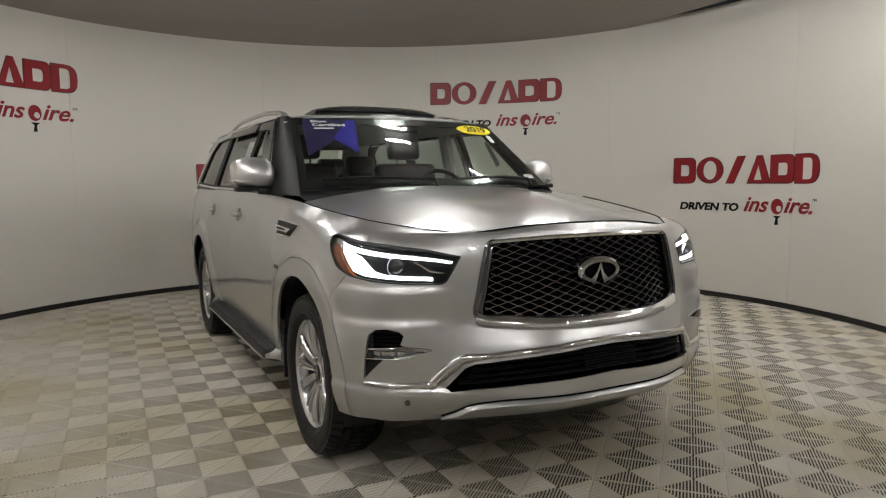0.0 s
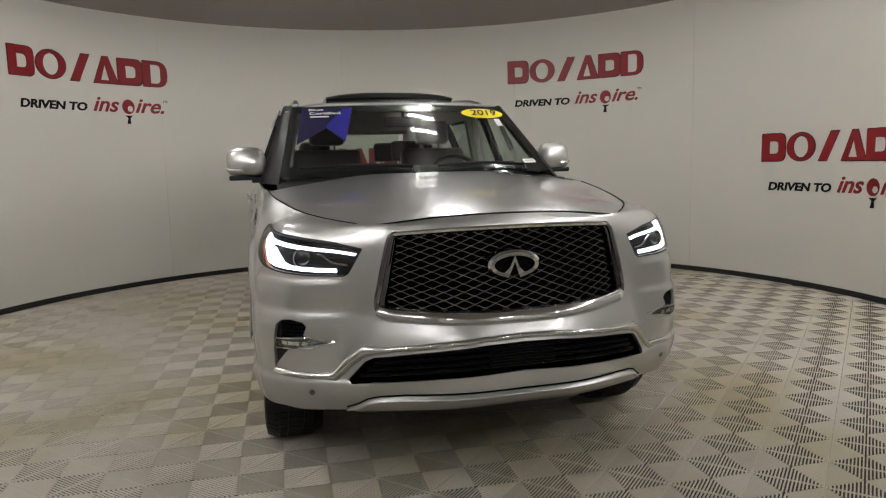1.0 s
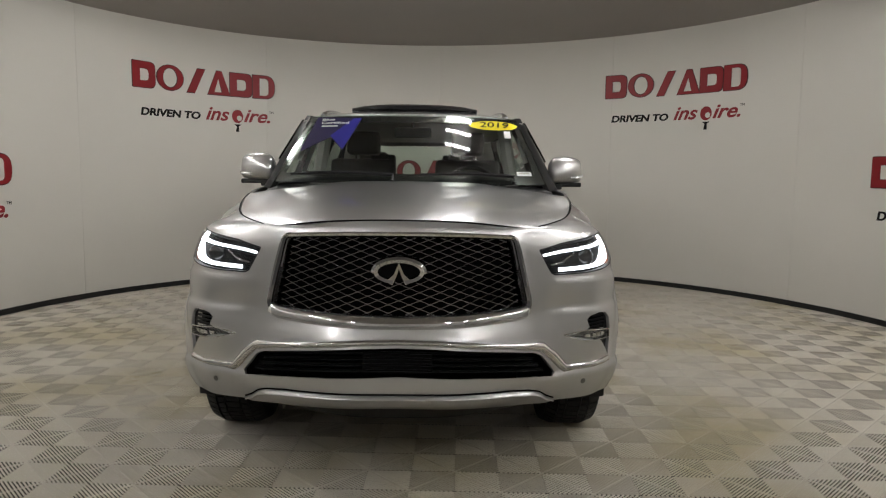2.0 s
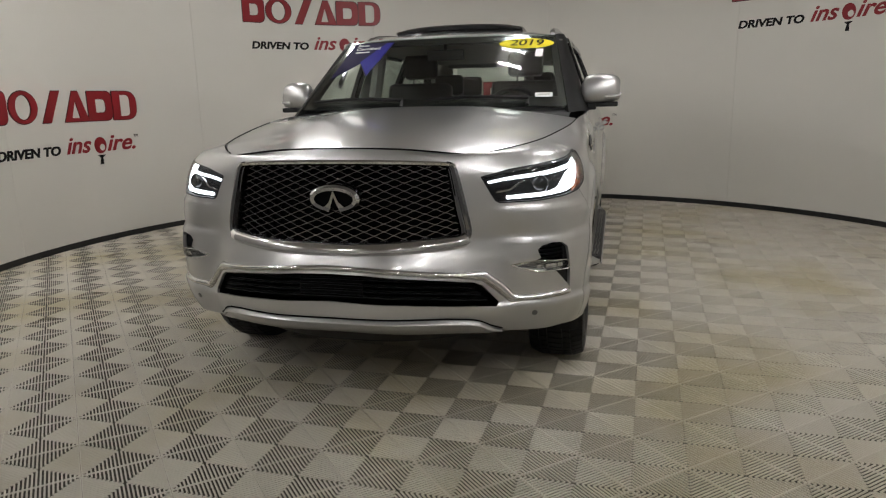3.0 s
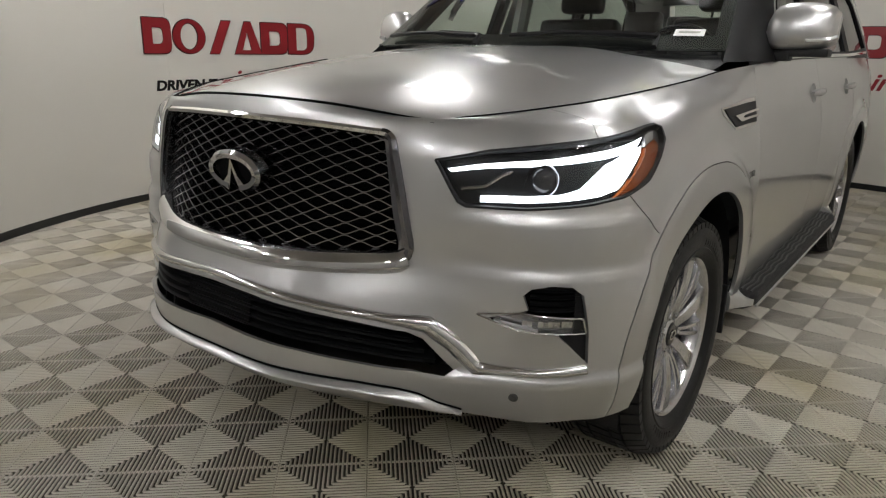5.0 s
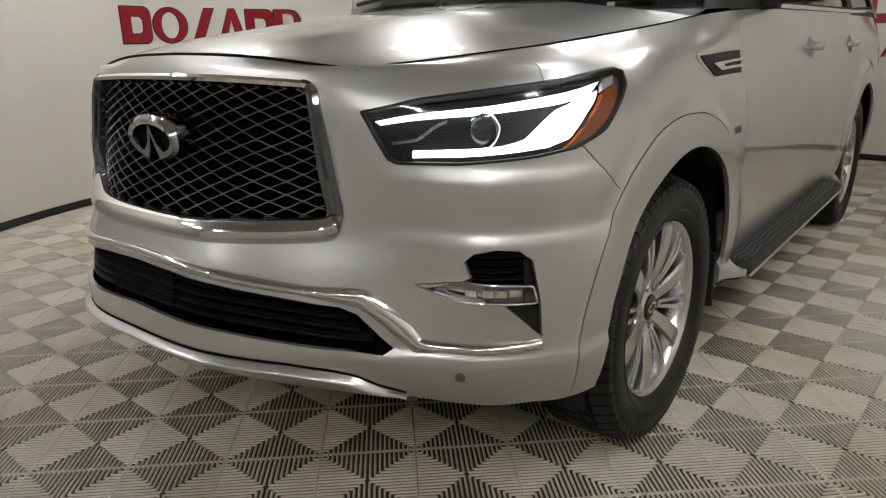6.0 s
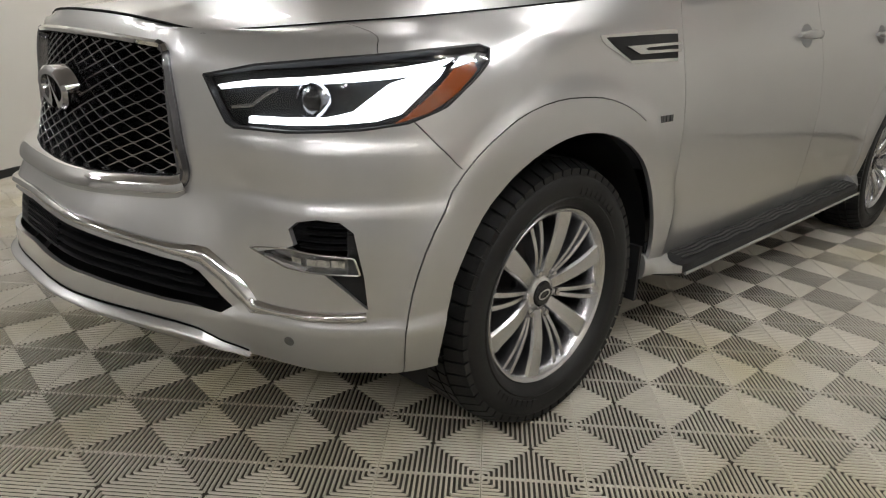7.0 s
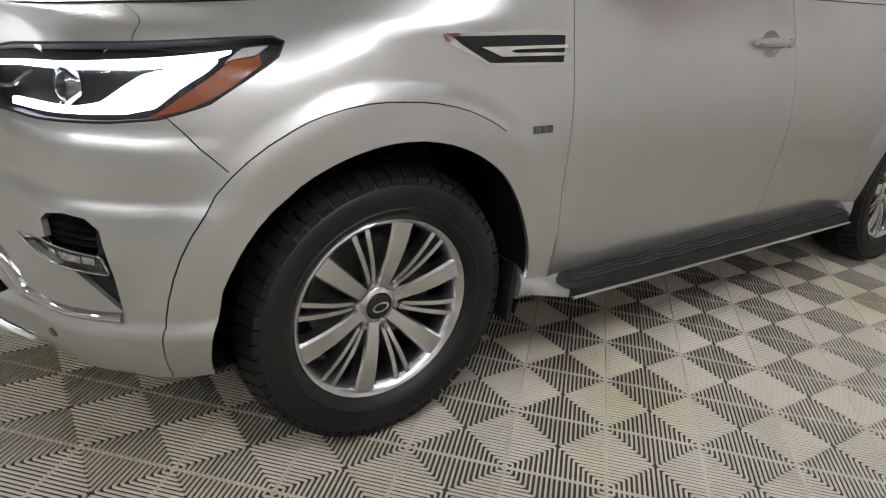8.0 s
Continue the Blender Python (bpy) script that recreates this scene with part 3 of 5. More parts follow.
HEIGHT_SIDE = (0.385, 0.425, 0.475, 0.555, 0.645, 0.745, 0.852, 0.952, 1.03, 1.10, 1.17)
U_AT = [0.0]
for (xa, ya), (xb, yb) in zip(PLAN, PLAN[1:]):
    U_AT.append(U_AT[-1] + math.hypot(xb - xa, yb - ya))
U_END = U_AT[-1]
WHEEL_Z, WHEEL_R, FRONT_Y, REAR_Y = 0.396, 0.400, 0.01, 3.06
ARCH = 0.482


def net_columns():
    cols = []
    for k, (x, y) in enumerate(PLAN):
        a = Vector(PLAN[max(k - 1, 0)]) if k else Vector((-PLAN[1][0], PLAN[1][1]))
        b = Vector(PLAN[k + 1]) if k + 1 < len(PLAN) else Vector((-PLAN[k - 1][0], PLAN[k - 1][1]))
        d = (b - a).normalized()
        n = Vector((d.y, -d.x))
        f = min(max((y - 0.1) / 1.0, 0.0), 1.0)
        col = []
        for j in range(11):
            z = HEIGHT_FRONT[j] * (1 - f) + HEIGHT_SIDE[j] * f
            if y < -0.7:
                # the lower lip rises towards the middle
                z += (0.052, 0.026, 0.008)[j] * max(0, 1 - (x / 0.72) ** 2) if j < 3 else 0
            if j == 10 and -0.2 < y < 0.6:
                z += 0.02
            col.append(Vector((x + n.x * SWELL[k][j], y + n.y * SWELL[k][j], z)))
        col.append(Vector(EDGE[k]))
        cols.append(col)
    return cols


NET = net_columns()


def net_at(k, j):
    if k < 0:
        p = net_at(-k, j)
        return Vector((-p.x, p.y, p.z))
    if k >= len(NET):
        p = NET[2 * len(NET) - 2 - k][min(max(j, 0), 11)]
        return Vector((-p.x, p.y, p.z))
    return NET[k][min(max(j, 0), 11)]


def ease(t):
    t = min(max(t, 0.0), 1.0)
    return t * t * (3 - 2 * t)


def shell_point(u, w):
    s_ = -1 if u < 0 else 1
    u = min(abs(u), U_END)
    k = 0
    while k < len(U_AT) - 2 and u > U_AT[k + 1]:
        k += 1
    f = (u - U_AT[k]) / (U_AT[k + 1] - U_AT[k])
    j = 0
    while j < 10 and w > LEVEL[j + 1]:
        j += 1
    g = (w - LEVEL[j]) / (LEVEL[j + 1] - LEVEL[j])
    rows = []
    for jj in (j - 1, j, j + 1, j + 2):
        if jj < 0:
            rows.append(None)
            continue
        rows.append(catmull(net_at(k - 1, jj), net_at(k, jj), net_at(k + 1, jj), net_at(k + 2, jj), f))
    if rows[0] is None:
        rows[0] = 2 * rows[1] - rows[2]
    p = catmull(*rows, g)
    # ledges round the front corner: under the headlight, over the lamp recess, at the lower lip
    if u > 0.5 and p.y < -0.2 and p.z < 0.95:
        a = ease((u - 0.62) / 0.16) * (1 - ease((u - 1.10) / 0.14))
        z = p.z
        o = a * 0.010 * ease((0.910 - z) / 0.028) * (1 - ease((0.86 - z) / 0.10))
        o += a * 0.009 * ease((0.776 - z) / 0.026) * (1 - ease((0.72 - z) / 0.16))
        o += ease((u - 0.56) / 0.1) * (1 - ease((u - 1.16) / 0.1)) * 0.016 * ease((0.500 - z) / 0.018) * (1 - ease((0.45 - z) / 0.16))
        d = Vector((p.x - 0.35, p.y, 0)).normalized()
        p += d * o
    # wheel arch flares
    if p.y > -0.75 and abs(p.x) > 0.7:
        for wy in (FRONT_Y, REAR_Y):
            r = math.hypot(p.y - wy, p.z - WHEEL_Z)
            if r < 0.66 and p.z < 1.02:
                t = min(max((0.635 - r) / 0.06, 0.0), 1.0)
                p.x += 0.018 * t * t * (3 - 2 * t) * (1 if p.x > 0 else -1)
    return Vector((p.x * s_, p.y, p.z))


def shell(u, w):
    """The body skin: a place and its outward normal."""
    e = 0.004
    p = shell_point(u, w)
    du = shell_point(u + e, w) - shell_point(u - e, w)
    dw = shell_point(u, min(w + e, 1.16)) - shell_point(u, max(w - e, 0.34))
    n = du.cross(dw)
    return p, n.normalized()


def u_of(x, y):
    """Where along the plan line the place nearest to (x, y) lies."""
    best = (9, 0)
    for k in range(len(PLAN) - 1):
        a, b = Vector(PLAN[k]), Vector(PLAN[k + 1])
        d = b - a
        t = min(max((Vector((x, y)) - a).dot(d) / d.length_squared, 0), 1)
        r = (a + d * t - Vector((x, y))).length
        if r < best[0]:
            best = (r, U_AT[k] + t * d.length)
    return best[1]


def w_of(u, z):
    """The level at which the skin stands at height z."""
    lo, hi = 0.34, 1.16
    for _ in range(24):
        m = (lo + hi) / 2
        lo, hi = (m, hi) if shell_point(u, m).z < z else (lo, m)
    return (lo + hi) / 2


def at(x, y, z):
    u = u_of(x, y)
    return (u, w_of(u, z))


def side(y, z):
    return at(1.01, y, z)


def flip(line):
    return [(-u, w) for u, w in line]


def circle_line(wy, r, a0, a1, n=26):
    return [side(wy - r * math.cos(radians(a0 + (a1 - a0) * k / n)), WHEEL_Z + r * math.sin(radians(a0 + (a1 - a0) * k / n))) for k in range(n + 1)]


# openings of the front
GRILLE = rounded([(-0.505, 1.072), (0.505, 1.072), (0.568, 0.752), (-0.568, 0.752)], [0.03, 0.03, 0.06, 0.06], 5)
GRILLE = [(u, w + (0.022 if w > 0.9 else -0.022) * (1 - (u / 0.58) ** 2)) for u, w in dense(GRILLE + GRILLE[:1], 0.06)[:-1]]
INTAKE = [(-0.56, 0.586), (-0.42, 0.606), (-0.28, 0.624), (-0.14, 0.636), (0, 0.640), (0.14, 0.636), (0.28, 0.624), (0.42, 0.606), (0.56, 0.586), (0.60, 0.568), (0.68, 0.486), (0.66, 0.472), (0.5, 0.490), (0.3, 0.512), (0, 0.527), (-0.3, 0.512), (-0.5, 0.490),
          (-0.66, 0.472), (-0.68, 0.486), (-0.60, 0.568)]
HEADLIGHT = [at(0.582, -0.80, 1.024), at(0.70, -0.74, 1.050), at(0.85, -0.64, 1.071), at(0.955, -0.45, 1.088), at(0.98, -0.285, 1.097), at(0.981, -0.262, 1.089), at(0.98, -0.285, 1.062),
             at(0.974, -0.35, 1.022), at(0.962, -0.435, 0.974), at(0.935, -0.525, 0.942), at(0.89, -0.60, 0.930), at(0.77, -0.70, 0.918), at(0.655, -0.765, 0.916), at(0.638, -0.775, 0.926)]
RECESS = [at(0.785, -0.71, 0.713), at(0.805, -0.705, 0.731), at(0.86, -0.685, 0.741), at(0.912, -0.675, 0.737), at(0.928, -0.655, 0.715), at(0.936, -0.64, 0.615), at(0.937, -0.632, 0.530), at(0.926, -0.642, 0.545), at(0.872, -0.68, 0.616), at(0.80, -0.712, 0.629),
          at(0.725, -0.775, 0.645), at(0.78, -0.72, 0.669), at(0.80, -0.71, 0.679)]
SHUT_GAP = 0.0028
HANDLE_Y = (1.525, 2.47)


def gaps():
    """Shut lines: polylines on the skin."""
    flare = []
    for k in range(27):
        a = radians(-2 + 124 * k / 26)
        r = 0.572 + 0.028 * max(0.0, math.sin(2 * a))
        flare.append(side(FRONT_Y - r * math.cos(a), WHEEL_Z + r * math.sin(a)))
    L = [dense(flare, 0.03)]
    L.append(dense([side(-0.560, 0.376), side(-0.562, 0.35), (u_of(0.95, -0.47), 0.30)], 0.03))
    L.append([at(0.938, -0.515, 0.950), side(-0.416, 0.842)])
    L.append([at(0.91, -0.57, 1.079), (u_of(0.91, -0.57), 1.17)])
    L.append(dense([(side(0.575, 1.2)[0], 1.17), side(0.577, 1.20), side(0.583, 0.8), side(0.593, 0.42), (u_of(1.0, 0.595), 0.30)], 0.06))
    L.append(dense([(side(1.655, 1.2)[0], 1.17), side(1.672, 1.22), side(1.72, 1.0), side(1.748, 0.811), side(1.735, 0.448), (u_of(1.0, 1.735), 0.30)], 0.06))
    L.append(dense([(side(2.66, 1.2)[0], 1.17), side(2.68, 1.20), side(2.76, 1.0), side(2.74, 0.92), side(2.60, 0.85), side(2.51, 0.72), side(2.48, 0.55), side(2.47, 0.44), (u_of(1.0, 2.47), 0.30)], 0.05))
    L.append(dense(circle_line(REAR_Y, 0.572, 60, 182), 0.03))
    return L


def side_of(line, p):
    return min((Vector(p) - (Vector(a) + (Vector(b) - Vector(a)) * min(max((Vector(p) - Vector(a)).dot(Vector(b) - Vector(a)) / max((Vector(b) - Vector(a)).length_squared, 1e-12), 0), 1))).length for a, b in zip(line, line[1:]))


def build_shell(car):
    us = steps(0, 2.0, 0.022) + steps(2.0, U_END, 0.06)[1:]
    us = [-u for u in reversed(us[1:])] + us
    ws = steps(0.34, 1.16, 0.0125)
    bm = sheet(us, ws)
    holes = [GRILLE, INTAKE]
    arches = []
    for wy, a0, a1 in ((FRONT_Y, -14, 194), (REAR_Y, -14, 194)):
        c = [(p[0], p[1]) for p in circle_line(wy, ARCH, -8, 188, 40)]
        arches.append([(c[0][0], 0.32)] + c + [(c[-1][0], 0.32)])
    for h in (HEADLIGHT, RECESS, *arches):
        holes += [h, flip(h)]
    for y in HANDLE_Y:
        h = [side(a, b) for a, b in ellipse(y, 1.110, 0.060, 0.043, 28)]
        holes += [h, flip(h)]
    for h in holes:
        cut_poly(bm, h)
    strips = []
    for line in gaps():
        for ln in (line, flip(line)):
            segs = []
            for a, b in zip(ln, ln[1:]):
                d = (Vector(b) - Vector(a)).normalized()
                n = Vector((-d.y, d.x)) * SHUT_GAP / 2
                segs += [(Vector(a) + k, Vector(b) + k) for k in (n, -n)]
            cut_lines(bm, segs, 0.004)
            strips.append((ln, min(p[0] for p in ln) - 0.01, max(p[0] for p in ln) + 0.01))
    gone = []
    for f in bm.faces:
        c = f.calc_center_median()
        hit = any(inside(h, c.x, c.y) for h in holes)
        if not hit:
            hit = any(lo < c.x < hi and side_of(ln, (c.x, c.y)) < SHUT_GAP / 2 for ln, lo, hi in strips)
        if hit:
            gone.append(f)
    bmesh.ops.delete(bm, geom=gone, context="FACES")
    # split into loose pieces, each laid onto the skin
    bm.faces.ensure_lookup_table()
    seen, pieces = set(), []
    for f in bm.faces:
        if f.index in seen:
            continue
        todo, piece = [f], []
        seen.add(f.index)
        while todo:
            g = todo.pop()
            piece.append(g)
            for e in g.edges:
                for h in e.link_faces:
                    if h.index not in seen:
                        seen.add(h.index)
                        todo.append(h)
        pieces.append(piece)
    made = {}
    for piece in pieces:
        nb = bmesh.new()
        vm = {}
        for f in piece:
            for v in f.verts:
                if v not in vm:
                    vm[v] = nb.verts.new(v.co)
        for f in piece:
            nb.faces.new([vm[v] for v in f.verts])
        area = sum(f.calc_area() for f in nb.faces)
        if area < 0.004:
            nb.free()
            continue
        c = Vector((0, 0))
        for f in nb.faces:
            c += f.calc_center_median().xy * f.calc_area() / area
        p = shell_point(c.x, c.y)
        y = p.y
        if abs(c.x) < 0.2 and y < 0:
            name = "front_bumper"
        elif abs(c.x) < 0.2 or y > 2.9:
            name = "rear_quarter"
        elif y < -0.25 and p.z < 0.75:
            name = "arch_flare"
        elif y < 0.55:
            name = "arch_flare" if area < 0.32 else "fender"
        elif y < 1.75:
            name = "front_door"
        else:
            name = "rear_door"
        lay(nb, shell, 0.0, 0.014)
        ob = part(name, nb, M_PAINT, car, sharp=50)
        made[name, c.x > 0] = ob
    bm.free()
    # dark inner skin behind the gaps
    nb = sheet([-u for u in reversed(steps(0, U_END, 0.08)[1:])] + steps(0, U_END, 0.08), steps(0.36, 1.15, 0.08))
    arch2 = []
    for h in arches:
        arch2 += [h, flip(h)]
    big = [[(-0.9, 0.40), (0.9, 0.40), (0.9, 1.13), (-0.9, 1.13)]]
    for h in arch2 + big:
        cut_poly(nb, h)
    bmesh.ops.delete(nb, geom=[f for f in nb.faces if any(inside(h, *f.calc_center_median().xy) for h in arch2) or any(inside(h, *f.calc_center_median().xy) for h in (HEADLIGHT, flip(HEADLIGHT), RECESS, flip(RECESS), big[0]))], context="FACES")
    lay(nb, shell, -0.016, 0.002)
    part("inner_skin", nb, M_BLACK, car, "black inner body panels")
    return made


# ---- hood ----
def hood(s_, t):
    """s: -1 to 1 across, t: 0 front to 1 rear."""
    def surf_point(s_, t):
        e = Vector(spline([(k, *EDGE[k]) for k in range(0, 13)], 2 + t * 8))
        e.x -= 0.004
        # centre line from the nose to the cowl
        c = Vector(spline([(0, 0, -0.864, 1.149), (0.15, 0, -0.745, 1.172), (0.35, 0, -0.50, 1.206), (0.6, 0, -0.16, 1.245), (0.85, 0, 0.20, 1.282), (1.0, 0, 0.41, 1.298)], t))
        a = abs(s_)
        y = c.y + (e.y - c.y) * a ** 2
        crown = 1 - a ** 2.4
        z = e.z + (c.z - e.z) * crown
        # raised centre with a soft shoulder on either side
        z += 0.010 * (1 / (1 + math.exp((a - 0.55) * 22)) - 0.5) * min(1, t * 4) * (1 - a ** 6)
        return Vector((e.x * s_, y, z))
    p = surf_point(s_, t)
    h = 0.01
    n = (surf_point(min(s_ + h, 1), t) - surf_point(max(s_ - h, -1), t)).cross(surf_point(s_, min(t + h, 1)) - surf_point(s_, max(t - h, 0)))
    return p, n.normalized()


# ---- glasshouse ----
def screen(x, z):
    """Windscreen: place and outward normal."""
    y = 0.424 + (z - 1.347) * 1.55 + 0.25 * x * x + 0.12 * x ** 4
    n = Vector((0.5 * x + 0.48 * x ** 3, -1, 1.55)).normalized()
    return Vector((x, y, z)), n


def screen_half(z):
    return 0.845 - (z - 1.29) * 0.28


def flank(y, z):
    """Side of the cabin above the belt line, left side."""
    t = (z - 1.26) / 0.46
    x = 0.948 - 0.160 * t - 0.02 * t * t - 0.016 * max(0, y - 2.6) ** 2
    return Vector((x, y, z)), Vector((1, 0, 0.45)).normalized()


def flank_r(y, z):
    p, n = flank(y, z)
    return Vector((-p.x, p.y, p.z)), Vector((-n.x, n.y, n.z))


def roof(x, y):
    zc = spline([(1.0, 1.746), (1.25, 1.782), (1.6, 1.808), (2.2, 1.828), (3.0, 1.822), (3.7, 1.785), (4.1, 1.735)], y)[0]
    w = 0.785 - 0.016 * max(0, y - 2.6) ** 2
    a = min(abs(x) / w, 1)
    p = Vector((x, y, zc - 0.035 * a ** 2 - 0.065 * a ** 8))
    return p, Vector((0.12 * x, 0, 1)).normalized()


WINDOWS = [("front_window", [(0.93, 1.285), (1.62, 1.290), (1.62, 1.700), (1.31, 1.695), (1.22, 1.64), (0.98, 1.39)]),
           ("rear_window", [(1.72, 1.292), (2.62, 1.300), (2.66, 1.695), (1.72, 1.702)]),
           ("quarter_window", [(2.76, 1.302), (3.62, 1.33), (3.50, 1.60), (3.30, 1.685), (2.78, 1.695)])]


def build_cabin(car):
    # windscreen with a black border
    zs = steps(1.292, 1.738, 0.03)
    outline = [(-screen_half(z), z) for z in zs] + [(screen_half(z), z) for z in reversed(zs)]
    part("windscreen", panel(outline, screen, 0.0, 0.004, 0.06, 0.03), M_GLASS, car, "clear curved windscreen glass").visible_shadow = False
    b = 0.035
    hole = [(-screen_half(z) + b + 0.01, z) for z in steps(1.292 + 0.055, 1.738 - 0.045, 0.03)] + [(screen_half(z) - b - 0.01, z) for z in reversed(steps(1.292 + 0.055, 1.738 - 0.045, 0.03))]
    bm = sheet(steps(-0.85, 0.85, 0.05), steps(1.288, 1.742, 0.03))
    cut_poly(bm, outline)
    cut_poly(bm, hole)
    bmesh.ops.delete(bm, geom=[f for f in bm.faces if not inside(outline, *f.calc_center_median().xy) or inside(hole, *f.calc_center_median().xy)], context="FACES")
    part("screen_border", lay(bm, screen, -0.006, 0.004), M_BLACKGLOSS, car, "black printed glass border")
    # roof skin
    bm = sheet(steps(-0.784, 0.784, 0.045), steps(1.035, 4.08, 0.08))
    for v in bm.verts:
        w = 0.785 - 0.016 * max(0, v.co.y - 2.6) ** 2
        v.co.x *= w / 0.785
        if v.co.y < 1.6:
            # front edge follows the windscreen's top
            f = 1 - (v.co.y - 1.035) / 0.565
            v.co.y += f * (0.24 * v.co.x ** 2 + 0.10 * v.co.x ** 4)
    part("roof", lay(bm, roof, 0.0, 0.03), M_PAINT, car, sharp=50)
    for sgn, surf in ((1, flank), (-1, flank_r)):
        # pillar between windscreen and door
        bm = bmesh.new()
        prev = None
        for k in range(13):
            z = 1.25 + (1.742 - 1.25) * k / 12
            p, _ = screen(screen_half(z) - 0.004, z)
            y2 = 0.83 + (z - 1.25) * 1.05
            q = flank(y2, z)[0]
            mid = (p + q) / 2 + Vector((0.018, -0.018, 0.004))
            ring = [bm.verts.new((sgn * c.x, c.y, c.z)) for c in (p + Vector((-0.02, 0.03, -0.01)), p, (p + mid) / 2 + Vector((0.008, -0.008, 0)), mid, (q + mid) / 2 + Vector((0.008, -0.006, 0)), q, q + Vector((-0.05, 0.0, 0)))]
            if prev:
                for i in range(6):
                    bm.faces.new((prev[i], prev[i + 1], ring[i + 1], ring[i]))
            prev = ring
        part("windscreen_pillar", bm, M_PILLAR, car, "gloss black windscreen pillar")
        # door frames and pillars around the side glass
        zs = (1.262, 1.742)
        out = [(0.83, 1.25), (3.78, 1.27), (3.72, 1.50), (3.55, 1.66), (3.35, 1.742), (1.347, 1.742)]
        bm = sheet(steps(0.68, 3.80, 0.08), steps(1.246, 1.745, 0.04))
        cut_poly(bm, out)
        for _, wp in WINDOWS:
            cut_poly(bm, wp)
        bmesh.ops.delete(bm, geom=[f for f in bm.faces if not inside(out, *f.calc_center_median().xy) or any(inside(wp, *f.calc_center_median().xy) for _, wp in WINDOWS)], context="FACES")
        part("window_frame", lay(bm, surf, 0.0, 0.03), M_PILLAR, car, "gloss black window frames and pillars")
        for name, wp in WINDOWS:
            ob = part(name, panel(wp, surf, -0.012, 0.004, 0.15, 0.1), M_SIDEGLASS if name == "front_window" else M_TINT, car, "clear door glass" if name == "front_window" else "dark tinted glass")
            ob.visible_shadow = False
        for name, (ya, yb) in (("front", (1.25, 1.64)), ("rear", (1.72, 2.66))):
            top = [(y, 1.716) for y in steps(ya, yb, 0.1)] + [(y, 1.668) for y in reversed(steps(ya + (0.02 if name == "rear" else -0.06), yb, 0.1))]
            if name == "front":
                top = [(0.99, 1.43), (1.02, 1.425)] + [(1.20, 1.590), (1.30, 1.655), (1.64, 1.668), (1.64, 1.716), (1.27, 1.712)]
            part("rain_deflector", panel(top, surf, 0.020, 0.006, 0.1, 0.05), M_BLACKGLOSS, car, "dark tinted rain deflector over the door glass")
        part("belt_trim", ribbon(dense([(0.88, 1.268), (2.7, 1.280), (3.6, 1.300)], 0.15), surf, 0.008, 0.006, 0.004), M_CHROME, car, "thin chrome belt moulding")
        # cabin corner behind the quarter glass
        bm = bmesh.new()
        prev = None
        for k in range(9):
            z = 1.262 + (1.742 - 1.262) * k / 8
            y1 = 3.74 - 0.40 * max(0, (z - 1.30) / 0.44) ** 2.2
            a = flank(y1 - 0.05, z)[0]
            y3 = 4.14 - 0.22 * ((z - 1.262) / 0.48) ** 1.5
            c = Vector((0.66 - 0.08 * (z - 1.262), y3, z))
            m1 = Vector((a.x - 0.03, (a.y + 2 * c.y) / 3, z))
            ring = [bm.verts.new((sgn * q.x, q.y, q.z)) for q in (a, (a + m1) / 2 + Vector((0.012, 0, 0)), m1, (m1 + c) / 2 + Vector((0.02, 0.02, 0)), c)]
            if prev:
                for i in range(4):
                    bm.faces.new((prev[i], prev[i + 1], ring[i + 1], ring[i]))
            prev = ring
        part("rear_pillar", bm, M_PAINT, car)
        # roof rail
        bm = bmesh.new()
        x0 = 0.64
        pts = [(x0 + 0.03, 1.44, 1.755), (x0 + 0.025, 1.56, 1.790), (x0 + 0.015, 1.74, 1.812), (x0 + 0.01, 2.2, 1.838), (x0 + 0.005, 3.0, 1.832), (x0 - 0.02, 3.45, 1.802), (x0 - 0.02, 3.6, 1.765)]
        pts = [Vector(spline([(k, *p) for k, p in enumerate(pts)], t)) for t in steps(0, 6, 0.2)]
        tube(bm, [(sgn * p.x, p.y, p.z) for p in pts], [0.016 if 0.12 < k / 30 < 0.88 else 0.022 for k in range(len(pts))], 10)
        part("roof_rail", bm, M_RIM, car, "satin silver roof rail")
    # tailgate glass and header
    def tail(x, z):
        return Vector((x, 4.15 - 0.22 * max(0, (z - 1.262) / 0.48) ** 1.5 - 0.10 * x * x, z)), Vector((0, 1, 0.3)).normalized()
    part("tailgate_glass", panel([(-0.62, 1.31), (0.62, 1.31), (0.57, 1.66), (-0.57, 1.66)], tail, 0, 0.004, 0.1, 0.08), M_SIDEGLASS, car).visible_shadow = False
    for lo, hi in ((1.255, 1.31), (1.66, 1.75)):
        part("tailgate_frame", panel([(-0.67, lo), (0.67, lo), (0.66, hi), (-0.66, hi)], tail, 0, 0.02, 0.1, 0.04), M_PAINT, car)
    # raised tilting roof window
    bm = bmesh.new()
    prev = None
    for k in range(11):
        x = -0.46 + 0.92 * k / 10
        d = 0.020 * (abs(x) / 0.46) ** 4
        base = roof(x, 1.39)[0].z
        ring = [bm.verts.new(q) for q in ((x, 1.46 + d, base), (x, 1.455 + d, base + 0.020), (x, 1.425 + d, base + 0.026), (x, 1.425 + d, base + 0.050 - d), (x, 1.455 + d, base + 0.062 - d), (x, 1.58, base + 0.060 - d), (x, 1.87, base + 0.034 - d), (x, 1.88, base + 0.010))]
        if prev:
            for i in range(7):
                bm.faces.new((prev[i], prev[i + 1], ring[i + 1], ring[i]))
        else:
            bm.faces.new(ring)
        prev = ring
    bm.faces.new(prev[::-1])
